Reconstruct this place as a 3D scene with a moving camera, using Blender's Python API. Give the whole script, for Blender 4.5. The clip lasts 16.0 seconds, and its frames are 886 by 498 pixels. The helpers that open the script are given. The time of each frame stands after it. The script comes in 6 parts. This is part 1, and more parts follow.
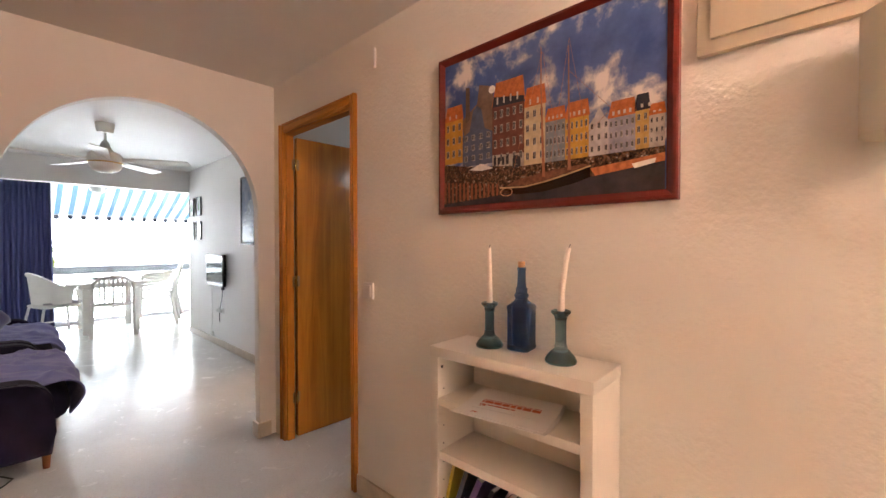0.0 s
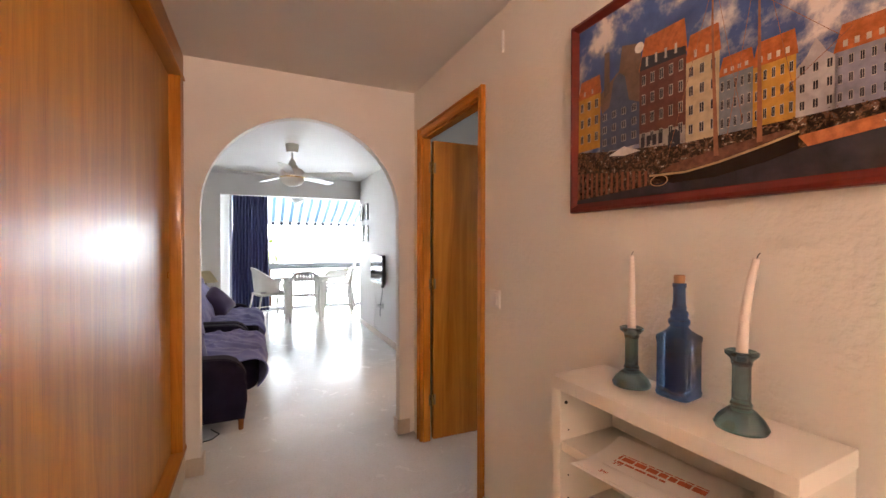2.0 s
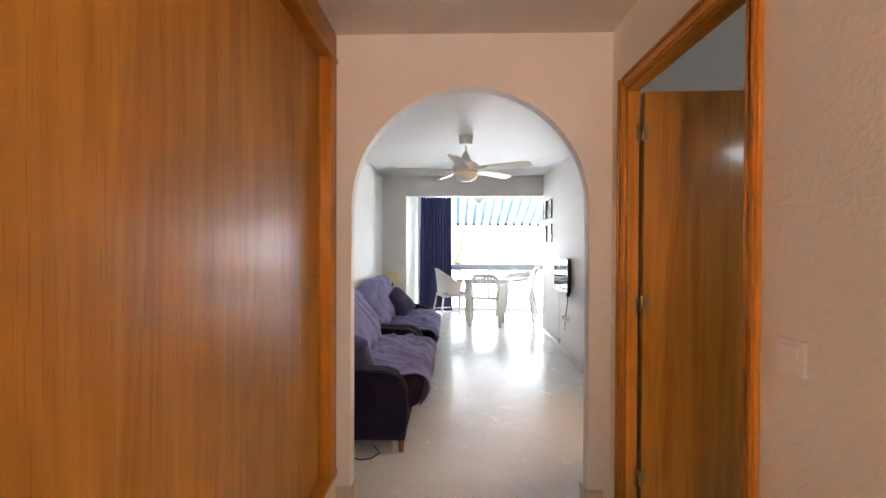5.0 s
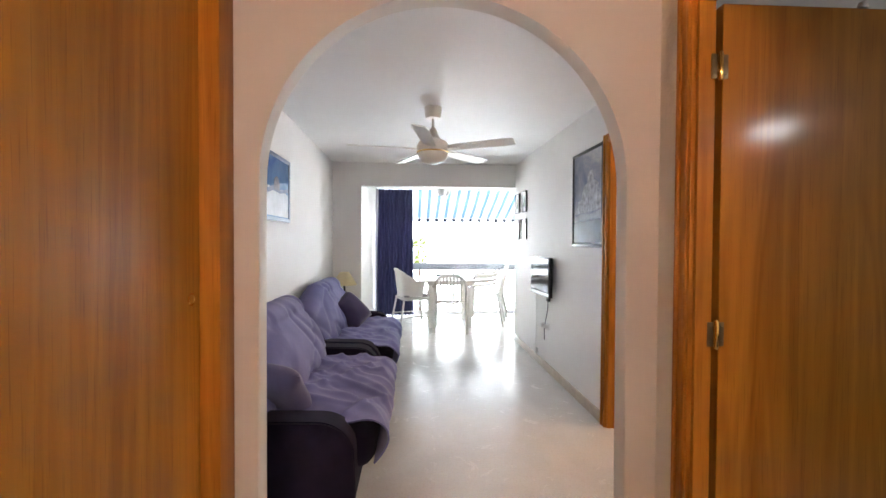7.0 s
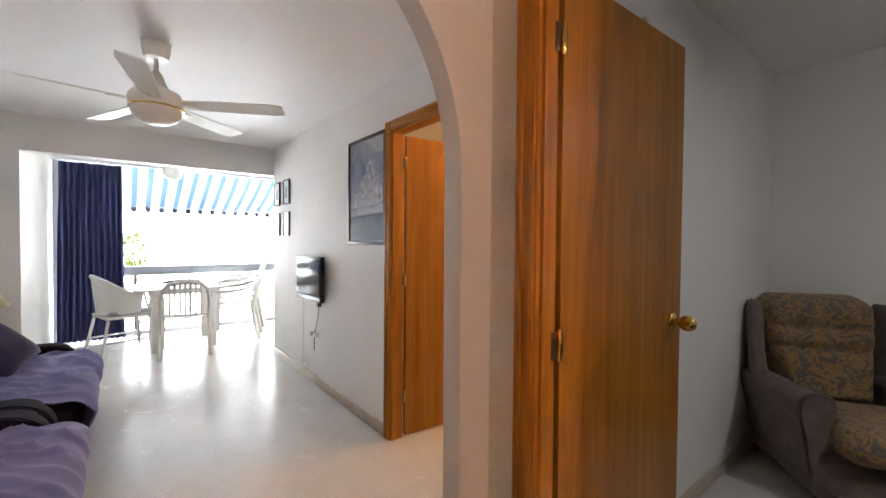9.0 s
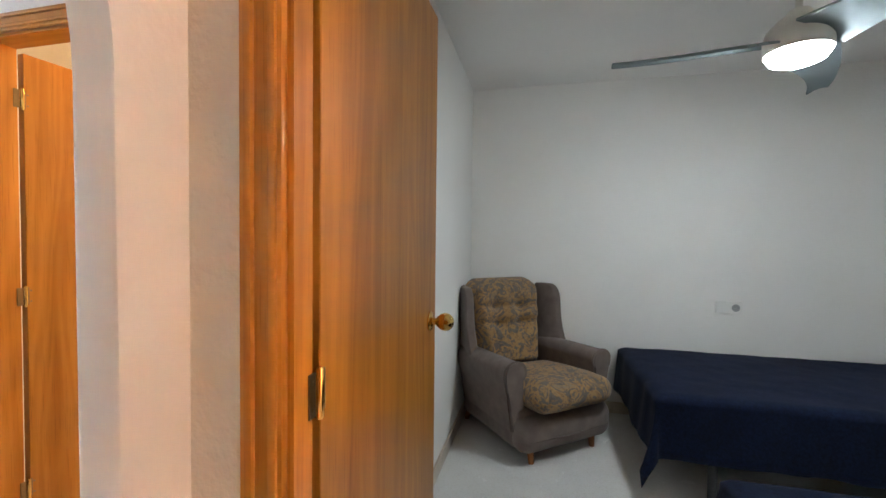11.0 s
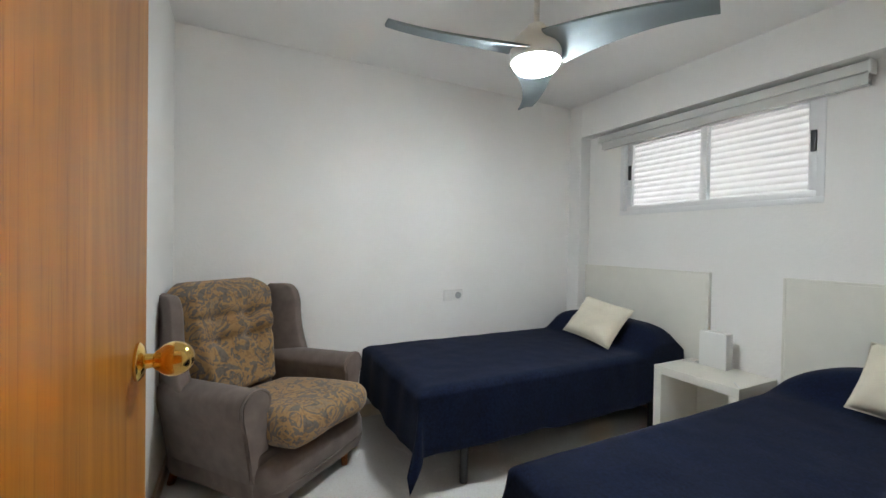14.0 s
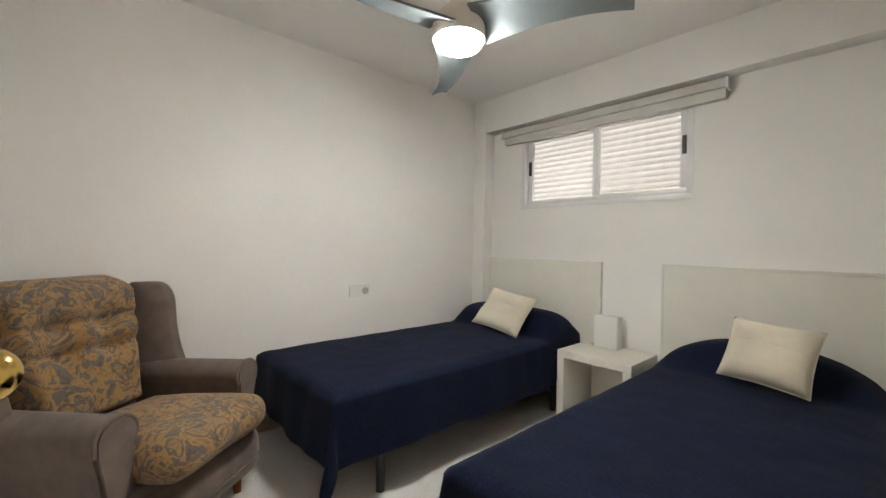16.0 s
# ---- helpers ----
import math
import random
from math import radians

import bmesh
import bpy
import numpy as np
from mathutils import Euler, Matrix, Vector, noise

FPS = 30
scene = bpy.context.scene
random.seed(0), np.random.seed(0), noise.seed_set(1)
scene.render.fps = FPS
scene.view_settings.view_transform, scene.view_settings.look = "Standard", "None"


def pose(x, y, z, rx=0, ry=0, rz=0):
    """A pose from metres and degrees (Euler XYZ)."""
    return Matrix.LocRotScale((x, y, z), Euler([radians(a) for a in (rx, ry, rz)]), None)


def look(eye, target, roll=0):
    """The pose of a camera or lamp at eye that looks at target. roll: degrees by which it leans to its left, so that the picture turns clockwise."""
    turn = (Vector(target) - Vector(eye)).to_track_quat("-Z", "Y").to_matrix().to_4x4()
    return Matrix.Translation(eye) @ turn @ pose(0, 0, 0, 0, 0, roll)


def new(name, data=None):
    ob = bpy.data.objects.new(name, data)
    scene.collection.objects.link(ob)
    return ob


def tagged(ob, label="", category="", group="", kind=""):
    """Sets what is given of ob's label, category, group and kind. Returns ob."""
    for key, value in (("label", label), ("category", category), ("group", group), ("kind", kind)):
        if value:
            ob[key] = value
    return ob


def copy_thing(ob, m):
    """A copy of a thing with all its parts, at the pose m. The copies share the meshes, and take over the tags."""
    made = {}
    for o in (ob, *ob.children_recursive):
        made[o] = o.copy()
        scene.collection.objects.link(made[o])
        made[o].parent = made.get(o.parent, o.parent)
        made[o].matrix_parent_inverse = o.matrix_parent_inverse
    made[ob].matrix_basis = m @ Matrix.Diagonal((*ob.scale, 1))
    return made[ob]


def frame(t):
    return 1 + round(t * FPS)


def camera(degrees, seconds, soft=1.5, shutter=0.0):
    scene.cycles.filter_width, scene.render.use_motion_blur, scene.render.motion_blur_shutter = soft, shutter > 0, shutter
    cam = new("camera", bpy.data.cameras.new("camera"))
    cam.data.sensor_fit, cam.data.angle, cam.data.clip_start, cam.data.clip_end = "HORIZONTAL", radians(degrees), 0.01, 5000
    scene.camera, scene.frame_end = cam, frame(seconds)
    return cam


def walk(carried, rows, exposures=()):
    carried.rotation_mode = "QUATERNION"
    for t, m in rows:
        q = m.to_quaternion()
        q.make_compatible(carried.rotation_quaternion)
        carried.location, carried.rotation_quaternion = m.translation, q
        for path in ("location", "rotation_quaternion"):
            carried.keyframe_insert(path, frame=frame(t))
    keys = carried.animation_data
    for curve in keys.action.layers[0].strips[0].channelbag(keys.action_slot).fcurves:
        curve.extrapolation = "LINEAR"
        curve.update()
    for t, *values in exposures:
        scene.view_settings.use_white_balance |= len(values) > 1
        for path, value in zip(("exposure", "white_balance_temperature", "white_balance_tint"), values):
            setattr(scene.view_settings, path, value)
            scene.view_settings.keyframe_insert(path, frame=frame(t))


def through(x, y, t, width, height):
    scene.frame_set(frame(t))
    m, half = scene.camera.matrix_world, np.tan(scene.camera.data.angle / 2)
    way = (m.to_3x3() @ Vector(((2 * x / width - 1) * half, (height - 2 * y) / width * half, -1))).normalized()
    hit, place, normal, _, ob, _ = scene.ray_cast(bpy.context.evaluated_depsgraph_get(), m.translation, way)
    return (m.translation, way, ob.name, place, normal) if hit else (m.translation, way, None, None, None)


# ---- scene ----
cam = camera(95.3, 16.0)
PATH = [
    (0, (0.212, 0.129, 1.324), (1.671, 1.498, 1.295), 0.0),
    (0.5, (0.286, 0.145, 1.32), (1.6, 1.652, 1.3), 0.2),
    (1, (0.341, 0.167, 1.318), (1.511, 1.789, 1.297), 0.1),
    (1.5, (0.399, 0.189, 1.322), (1.4, 1.92, 1.301), 0.1),
    (2, (0.451, 0.212, 1.337), (1.284, 2.03, 1.312), 0.1),
    (2.5, (0.498, 0.272, 1.331), (1.144, 2.164, 1.308), 0.1),
    (3, (0.556, 0.343, 1.335), (1.029, 2.286, 1.312), 0.2),
    (3.5, (0.629, 0.427, 1.343), (0.905, 2.407, 1.319), 0.1),
    (4, (0.67, 0.533, 1.342), (0.76, 2.53, 1.322), 0.2),
    (4.2, (0.68, 0.59, 1.347), (0.718, 2.589, 1.323), 0.2),
    (6.3, (0.637, 1.346, 1.322), (0.558, 3.345, 1.303), 0.2),
    (6.5, (0.636, 1.418, 1.330), (0.598, 3.418, 1.304), 0.2),
    (7, (0.629, 1.595, 1.333), (0.779, 3.589, 1.299), 0.3),
    (7.5, (0.64, 1.746, 1.337), (1.055, 3.702, 1.302), 0.3),
    (8, (0.637, 1.883, 1.332), (1.341, 3.755, 1.298), 0.5),
    (8.5, (0.635, 2.0, 1.328), (1.591, 3.757, 1.297), 0.6),
    (9, (0.642, 2.089, 1.332), (1.882, 3.658, 1.292), 0.5),
    (9.5, (0.682, 2.161, 1.312), (2.177, 3.489, 1.279), 0.6),
    (9.7, (0.705, 2.19, 1.320), (2.282, 3.419, 1.282), 0.5),
    (11.8, (1.058, 2.453, 1.315), (3.057, 2.451, 1.279), 0.8),
    (12, (1.080, 2.467, 1.307), (3.078, 2.366, 1.278), 0.8),
    (12.5, (1.166, 2.518, 1.296), (3.129, 2.134, 1.267), 1.0),
    (13, (1.229, 2.531, 1.28), (3.142, 1.947, 1.252), 1.0),
    (13.5, (1.289, 2.539, 1.27), (3.149, 1.803, 1.242), 1.0),
    (14, (1.382, 2.563, 1.25), (3.165, 1.657, 1.223), 1.0),
    (14.5, (1.454, 2.573, 1.231), (3.154, 1.519, 1.203), 1.0),
    (15, (1.514, 2.585, 1.217), (3.123, 1.397, 1.191), 1.0),
    (15.5, (1.54, 2.589, 1.208), (3.078, 1.311, 1.184), 0.9),
    (16, (1.566, 2.583, 1.193), (3.052, 1.244, 1.172), 0.9),
]
EXPOSURES = [(0.0, 1.0, 6500, 12), (7.0, 1.12, 6550, 12), (9.7, 1.0, 6750, 14), (11.8, 2.55, 5850, 0), (13.2, 2.52, 6200, 4), (15.0, 2.45, 6550, 8), (16.0, 2.45, 7150, 10)]
walk(cam, [(t, look(eye, target, roll)) for t, eye, target, roll in PATH], EXPOSURES)

# ---- world, sun and large lights ----
world = bpy.data.worlds.new("world")
world.use_nodes = True
scene.world = world
_sky = world.node_tree.nodes.new("ShaderNodeTexSky")
_sky.sky_type, _sky.sun_disc = "NISHITA", False
_sky.sun_elevation, _sky.sun_rotation = radians(52), radians(25)
_bg = world.node_tree.nodes["Background"]
_bg.inputs["Strength"].default_value = 0.12
world.node_tree.links.new(_sky.outputs["Color"], _bg.inputs["Color"])
sun = new("sun", bpy.data.lights.new("sun", "SUN"))
sun.data.energy, sun.data.angle, sun.data.color = 3.0, radians(0.5), (1.0, 0.95, 0.88)
sun.matrix_world = look((4.0, 20.0, 16.0), (1.0, 9.0, 0.0))

BACKDROP_GLOW = 11.0
SHUTTER_GLOW = 0.8
FAN_LAMP_GLOW = 37.0
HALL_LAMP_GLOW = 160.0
SIDE_LAMP_GLOW = 50.0



# ---- materials ----
def base(name):
    m = bpy.data.materials.new(name)
    m.use_nodes = True
    nt = m.node_tree
    return m, nt, nt.nodes["Principled BSDF"]


def coords(nt, scale):
    tc = nt.nodes.new("ShaderNodeTexCoord")
    mp = nt.nodes.new("ShaderNodeMapping")
    mp.inputs["Scale"].default_value = scale
    nt.links.new(tc.outputs["Object"], mp.inputs["Vector"])
    return mp.outputs["Vector"]


def noise_tex(nt, vec, scale, detail=4.0, rough=0.55, distortion=0.0):
    n = nt.nodes.new("ShaderNodeTexNoise")
    n.inputs["Scale"].default_value, n.inputs["Detail"].default_value = scale, detail
    n.inputs["Roughness"].default_value, n.inputs["Distortion"].default_value = rough, distortion
    nt.links.new(vec, n.inputs["Vector"])
    return n.outputs["Fac"]


def ramp(nt, fac, stops):
    r = nt.nodes.new("ShaderNodeValToRGB")
    els = r.color_ramp.elements
    while len(els) < len(stops):
        els.new(0.5)
    for e, (p, c) in zip(els, stops):
        e.position, e.color = p, (*c, 1)
    nt.links.new(fac, r.inputs["Fac"])
    return r.outputs["Color"]


def bump_on(nt, bsdf, heights):
    """heights: (socket, strength, distance), chained."""
    last = None
    for sock, strength, dist in heights:
        b = nt.nodes.new("ShaderNodeBump")
        b.inputs["Strength"].default_value, b.inputs["Distance"].default_value = strength, dist
        nt.links.new(sock, b.inputs["Height"])
        if last:
            nt.links.new(last, b.inputs["Normal"])
        last = b.outputs["Normal"]
    nt.links.new(last, bsdf.inputs["Normal"])


def mul(c, k):
    return tuple(min(1.0, v * k) for v in c)


def plain(name, color, rough=0.5, metal=0.0, var=0.08, scale=6.0, bump=0.15, bscale=90.0, coat=0.0, sheen=0.0, dist=0.002):
    m, nt, b = base(name)
    v = coords(nt, (1, 1, 1))
    big = noise_tex(nt, v, scale, 5)
    fine = noise_tex(nt, v, bscale, 3)
    col = ramp(nt, big, [(0.25, mul(color, 1 - var)), (0.75, mul(color, 1 + var))])
    nt.links.new(col, b.inputs["Base Color"])
    rr = nt.nodes.new("ShaderNodeMapRange")
    rr.inputs["To Min"].default_value, rr.inputs["To Max"].default_value = max(0.02, rough * 0.85), min(1.0, rough * 1.15)
    nt.links.new(big, rr.inputs["Value"])
    nt.links.new(rr.outputs["Result"], b.inputs["Roughness"])
    b.inputs["Metallic"].default_value = metal
    b.inputs["Coat Weight"].default_value = coat
    b.inputs["Coat Roughness"].default_value = 0.08
    b.inputs["Sheen Weight"].default_value = sheen
    if bump:
        bump_on(nt, b, [(fine, bump, dist)])
    return m


def wood(name, dark, light, axis, rough=0.42, coat=0.32, streak=0.30, fine=1.0, coat_rough=0.15, ripple=0.0):
    """Varnished veneer with the grain running along one axis (0, 1, 2)."""
    m, nt, b = base(name)
    stretch = [6.0, 6.0, 6.0]
    stretch[axis] = 0.55
    v = coords(nt, stretch)
    wide = noise_tex(nt, v, 0.7, 2, 0.45, 0.8)
    stretch = [26.0, 26.0, 26.0]
    stretch[axis] = 0.9
    rings = noise_tex(nt, coords(nt, stretch), 1.0 * fine, 3, 0.5, 0.5)
    pores_scale = [260.0, 260.0, 260.0]
    pores_scale[axis] = 7.0
    pores = noise_tex(nt, coords(nt, pores_scale), 1.0, 2, 0.5)
    mix = nt.nodes.new("ShaderNodeMath")
    mix.operation = "MULTIPLY_ADD"
    nt.links.new(rings, mix.inputs[0])
    mix.inputs[1].default_value = streak
    scl = nt.nodes.new("ShaderNodeMath")
    scl.operation = "MULTIPLY"
    nt.links.new(wide, scl.inputs[0])
    scl.inputs[1].default_value = 1.0 - streak
    nt.links.new(scl.outputs[0], mix.inputs[2])
    mid = tuple((a + c) / 2 for a, c in zip(dark, light))
    rise = nt.nodes.new("ShaderNodeMath")
    rise.operation = "MULTIPLY"
    nt.links.new(wide, rise.inputs[0])
    rise.inputs[1].default_value = 75.0
    wave = nt.nodes.new("ShaderNodeMath")
    wave.operation = "SINE"
    nt.links.new(rise.outputs[0], wave.inputs[0])
    flame = nt.nodes.new("ShaderNodeMath")
    flame.operation = "MULTIPLY_ADD"
    nt.links.new(wave.outputs[0], flame.inputs[0])
    flame.inputs[1].default_value = 0.055
    nt.links.new(mix.outputs[0], flame.inputs[2])
    col = ramp(nt, flame.outputs[0], [(0.28, dark), (0.5, mid), (0.72, light)])
    dk = nt.nodes.new("ShaderNodeMix")
    dk.data_type, dk.blend_type = "RGBA", "MULTIPLY"
    dk.inputs["Factor"].default_value = 0.42
    pr = ramp(nt, pores, [(0.30, (0.55, 0.5, 0.45)), (0.42, (1, 1, 1))])
    nt.links.new(col, dk.inputs["A"])
    nt.links.new(pr, dk.inputs["B"])
    nt.links.new(dk.outputs["Result"], b.inputs["Base Color"])
    b.inputs["Roughness"].default_value = rough
    b.inputs["Specular IOR Level"].default_value = 0.15
    b.inputs["Coat Weight"].default_value, b.inputs["Coat Roughness"].default_value = coat, coat_rough
    bump_on(nt, b, [(pores, 0.12, 0.001), (wide, 0.05, 0.004)])
    if ripple:
        # the varnish follows the upright grain, so mirrored light smears sideways
        rs = [75.0, 75.0, 75.0]
        rs[axis] = 0.9
        rip = nt.nodes.new("ShaderNodeBump")
        rip.inputs["Strength"].default_value, rip.inputs["Distance"].default_value = ripple, 0.007
        nt.links.new(noise_tex(nt, coords(nt, rs), 1.0, 3, 0.6), rip.inputs["Height"])
        nt.links.new(rip.outputs["Normal"], b.inputs["Coat Normal"])
    return m


def plaster(name, color, grain=0.35, gscale=70.0, stain=0.04):
    """Painted plaster with a sprayed orange-peel grain."""
    m, nt, b = base(name)
    v = coords(nt, (1, 1, 1))
    big = noise_tex(nt, v, 1.3, 4)
    lumps = noise_tex(nt, v, gscale, 3, 0.5)
    wavy = noise_tex(nt, v, 5.0, 2)
    nt.links.new(ramp(nt, big, [(0.3, mul(color, 1 - stain)), (0.7, mul(color, 1 + stain * 0.5))]), b.inputs["Base Color"])
    b.inputs["Roughness"].default_value = 0.62
    bump_on(nt, b, [(lumps, grain, 0.006), (wavy, 0.04, 0.02)])
    return m


def glow(name, color, strength):
    m, nt, b = base(name)
    b.inputs["Base Color"].default_value = (*color, 1)
    b.inputs["Emission Color"].default_value = (*color, 1)
    b.inputs["Emission Strength"].default_value = strength
    return m


def glassy(name, color, rough=0.02, ior=1.5):
    m, nt, b = base(name)
    b.inputs["Base Color"].default_value = (*color, 1)
    b.inputs["Transmission Weight"].default_value = 1.0
    b.inputs["Roughness"].default_value, b.inputs["IOR"].default_value = rough, ior
    return m


def pane_glass(name, tint=(0.97, 0.99, 1.0)):
    """A thin pane: clear, with the mirror gloss of glass."""
    m, nt, b = base(name)
    tr = nt.nodes.new("ShaderNodeBsdfTransparent")
    tr.inputs["Color"].default_value = (*tint, 1)
    gl = nt.nodes.new("ShaderNodeBsdfGlossy")
    gl.inputs["Roughness"].default_value = 0.02
    mx = nt.nodes.new("ShaderNodeMixShader")
    mx.inputs[0].default_value = 0.05
    nt.links.new(tr.outputs[0], mx.inputs[1])
    nt.links.new(gl.outputs[0], mx.inputs[2])
    nt.links.new(mx.outputs[0], nt.nodes["Material Output"].inputs["Surface"])
    return m


def thin_cloth(name, color, through=0.5):
    """Cloth or plastic that lets some light through."""
    m, nt, b = base(name)
    b.inputs["Base Color"].default_value = (*color, 1)
    b.inputs["Roughness"].default_value = 0.8
    tl = nt.nodes.new("ShaderNodeBsdfTranslucent")
    tl.inputs["Color"].default_value = (*color, 1)
    mx = nt.nodes.new("ShaderNodeMixShader")
    mx.inputs[0].default_value = through
    nt.links.new(b.outputs[0], mx.inputs[1])
    nt.links.new(tl.outputs[0], mx.inputs[2])
    nt.links.new(mx.outputs[0], nt.nodes["Material Output"].inputs["Surface"])
    return m


def marble(name, color):
    """Polished pale stone floor with soft clouds, a few chips and scuffed gloss."""
    m, nt, b = base(name)
    v = coords(nt, (1, 1, 1))
    cloud = noise_tex(nt, v, 2.2, 6, 0.6, 0.6)
    speck = noise_tex(nt, v, 85.0, 2)
    stain = noise_tex(nt, v, 5.5, 5, 0.7, 1.5)
    c1 = ramp(nt, cloud, [(0.3, mul(color, 0.9)), (0.7, mul(color, 1.04))])
    c2 = ramp(nt, speck, [(0.3, (0.86, 0.83, 0.79)), (0.5, (1, 1, 1))])
    mx = nt.nodes.new("ShaderNodeMix")
    mx.data_type, mx.blend_type = "RGBA", "MULTIPLY"
    mx.inputs["Factor"].default_value = 0.5
    nt.links.new(c1, mx.inputs["A"])
    nt.links.new(c2, mx.inputs["B"])
    nt.links.new(mx.outputs["Result"], b.inputs["Base Color"])
    rr = nt.nodes.new("ShaderNodeMapRange")
    rr.inputs["From Min"].default_value, rr.inputs["From Max"].default_value = 0.35, 0.7
    rr.inputs["To Min"].default_value, rr.inputs["To Max"].default_value = 0.17, 0.30
    nt.links.new(stain, rr.inputs["Value"])
    nt.links.new(rr.outputs["Result"], b.inputs["Roughness"])
    b.inputs["Specular IOR Level"].default_value = 0.28
    bump_on(nt, b, [(stain, 0.012, 0.002)])
    return m


def fabric(name, color, var=0.15, scale=9.0, weave=420.0, sheen=0.3, fuzz=None, nap=0.0):
    m, nt, b = base(name)
    v = coords(nt, (1, 1, 1))
    blot = noise_tex(nt, v, scale, 4)
    wv = noise_tex(nt, v, weave, 2)
    fold = noise_tex(nt, v, 14.0, 3, 0.5, 0.7)
    col = ramp(nt, blot, [(0.3, mul(color, 1 - var)), (0.7, mul(color, 1 + var))])
    if nap:
        # short tufts of pile
        mx = nt.nodes.new("ShaderNodeMix")
        mx.data_type, mx.blend_type = "RGBA", "MULTIPLY"
        mx.inputs["Factor"].default_value = 1.0
        nt.links.new(col, mx.inputs["A"])
        tuft = noise_tex(nt, v, 75.0, 4, 0.7, 0.4)
        nt.links.new(ramp(nt, tuft, [(0.35, (1 - nap * 0.6,) * 3), (0.65, (1.0, 1.0, 1.0))]), mx.inputs["B"])
        col = mx.outputs["Result"]
    nt.links.new(col, b.inputs["Base Color"])
    b.inputs["Roughness"].default_value, b.inputs["Sheen Weight"].default_value = 0.9, sheen
    b.inputs["Specular IOR Level"].default_value = 0.18
    b.inputs["Sheen Tint"].default_value = (*(fuzz or (1, 1, 1)), 1)
    bump_on(nt, b, [(wv, 0.25, 0.001), (fold, 0.12, 0.01)])
    return m


def brocade(name):
    """Grey-brown upholstery with a large ochre scroll pattern."""
    m, nt, b = base(name)
    v = coords(nt, (1, 1, 1))
    swirl = noise_tex(nt, v, 7.2, 3.0, 0.6, 1.7)
    inner = noise_tex(nt, v, 22.0, 2, 0.5, 2.0)
    weave = noise_tex(nt, v, 380.0, 2)
    grey, ochre, tan = (0.150, 0.122, 0.100), (0.36, 0.212, 0.085), (0.27, 0.195, 0.120)
    bandy = ramp(nt, swirl, [(0.34, tan), (0.40, ochre), (0.43, grey), (0.48, grey), (0.495, ochre), (0.57, ochre), (0.60, grey)])
    dots = ramp(nt, inner, [(0.52, (1, 1, 1)), (0.6, (0.55, 0.5, 0.45))])
    mx = nt.nodes.new("ShaderNodeMix")
    mx.data_type, mx.blend_type = "RGBA", "MULTIPLY"
    mx.inputs["Factor"].default_value = 0.5
    nt.links.new(bandy, mx.inputs["A"])
    nt.links.new(dots, mx.inputs["B"])
    nt.links.new(mx.outputs["Result"], b.inputs["Base Color"])
    b.inputs["Roughness"].default_value, b.inputs["Sheen Weight"].default_value = 0.85, 0.15
    bump_on(nt, b, [(weave, 0.2, 0.001)])
    return m


WALL = plaster("wall_paint", (0.875, 0.858, 0.832), 0.22, 75)
HALL_WALL = plaster("hall_wall_paint", (0.79, 0.765, 0.69), 0.6, 62)
HALL_SMOOTH = plaster("hall_smooth_paint", (0.79, 0.755, 0.695), 0.14, 60)
CEILING = plaster("ceiling_paint", (0.88, 0.865, 0.845), 0.12, 50)
FLOOR = marble("polished_stone", (0.725, 0.712, 0.69))
SKIRT = plain("cream_skirting_stone", (0.58, 0.50, 0.40), 0.3, var=0.12, scale=12)
DOOR_WOOD = wood("varnished_oak_veneer", (0.30, 0.110, 0.011), (0.50, 0.211, 0.026), 2, streak=0.55)
DOOR_WOOD_X = wood("varnished_oak_veneer_level", (0.30, 0.110, 0.011), (0.50, 0.211, 0.026), 1)
PINE = wood("varnished_pine_casing", (0.36, 0.128, 0.012), (0.56, 0.228, 0.030), 2, streak=0.75, fine=0.8)
PINE_Y = wood("varnished_pine_casing_level", (0.36, 0.128, 0.012), (0.56, 0.228, 0.030), 1, streak=0.75, fine=0.8)
WARDROBE_WOOD = wood("varnished_wardrobe_veneer", (0.42, 0.163, 0.018), (0.63, 0.282, 0.040), 2, coat=0.2, streak=0.5, coat_rough=0.2, ripple=0.4)
BRASS = plain("polished_brass", (0.78, 0.52, 0.16), 0.16, metal=1.0, var=0.06, bump=0.0)
STEEL = plain("worn_hinge_steel", (0.24, 0.17, 0.09), 0.35, metal=1.0, bump=0.05)
WHITE_LACQUER = plain("white_lacquer_board", (0.77, 0.73, 0.65), 0.35, var=0.03, bump=0.03)
WHITE_PLASTIC = plain("white_plastic", (0.80, 0.79, 0.76), 0.4, var=0.03, bump=0.03)
WHITE_FRAME = plain("white_lacquered_aluminium", (0.80, 0.80, 0.80), 0.3, var=0.02, bump=0.0)
GREY_METAL = plain("brushed_grey_metal", (0.45, 0.46, 0.46), 0.35, metal=0.8, bump=0.05)
FAN_WHITE = plain("fan_white_enamel", (0.80, 0.77, 0.70), 0.35, var=0.03, bump=0.02)
FAN_GREY = plain("fan_matt_pale_grey", (0.21, 0.24, 0.25), 0.85, var=0.04, bump=0.02)
FAN_GREY.node_tree.nodes["Principled BSDF"].inputs["Specular IOR Level"].default_value = 0.15
BLACK = plain("black_plastic", (0.018, 0.018, 0.02), 0.4, var=0.1, bump=0.03)
BLACK_METAL = plain("black_enamelled_metal", (0.02, 0.02, 0.022), 0.45, var=0.1)
MAHOGANY = wood("red_mahogany_moulding", (0.085, 0.010, 0.008), (0.15, 0.020, 0.014), 1, rough=0.3, coat=0.4)
NAVY = fabric("navy_bedspread", (0.0055, 0.0110, 0.036), 0.2, 6, 500, 0.02, nap=1.0)
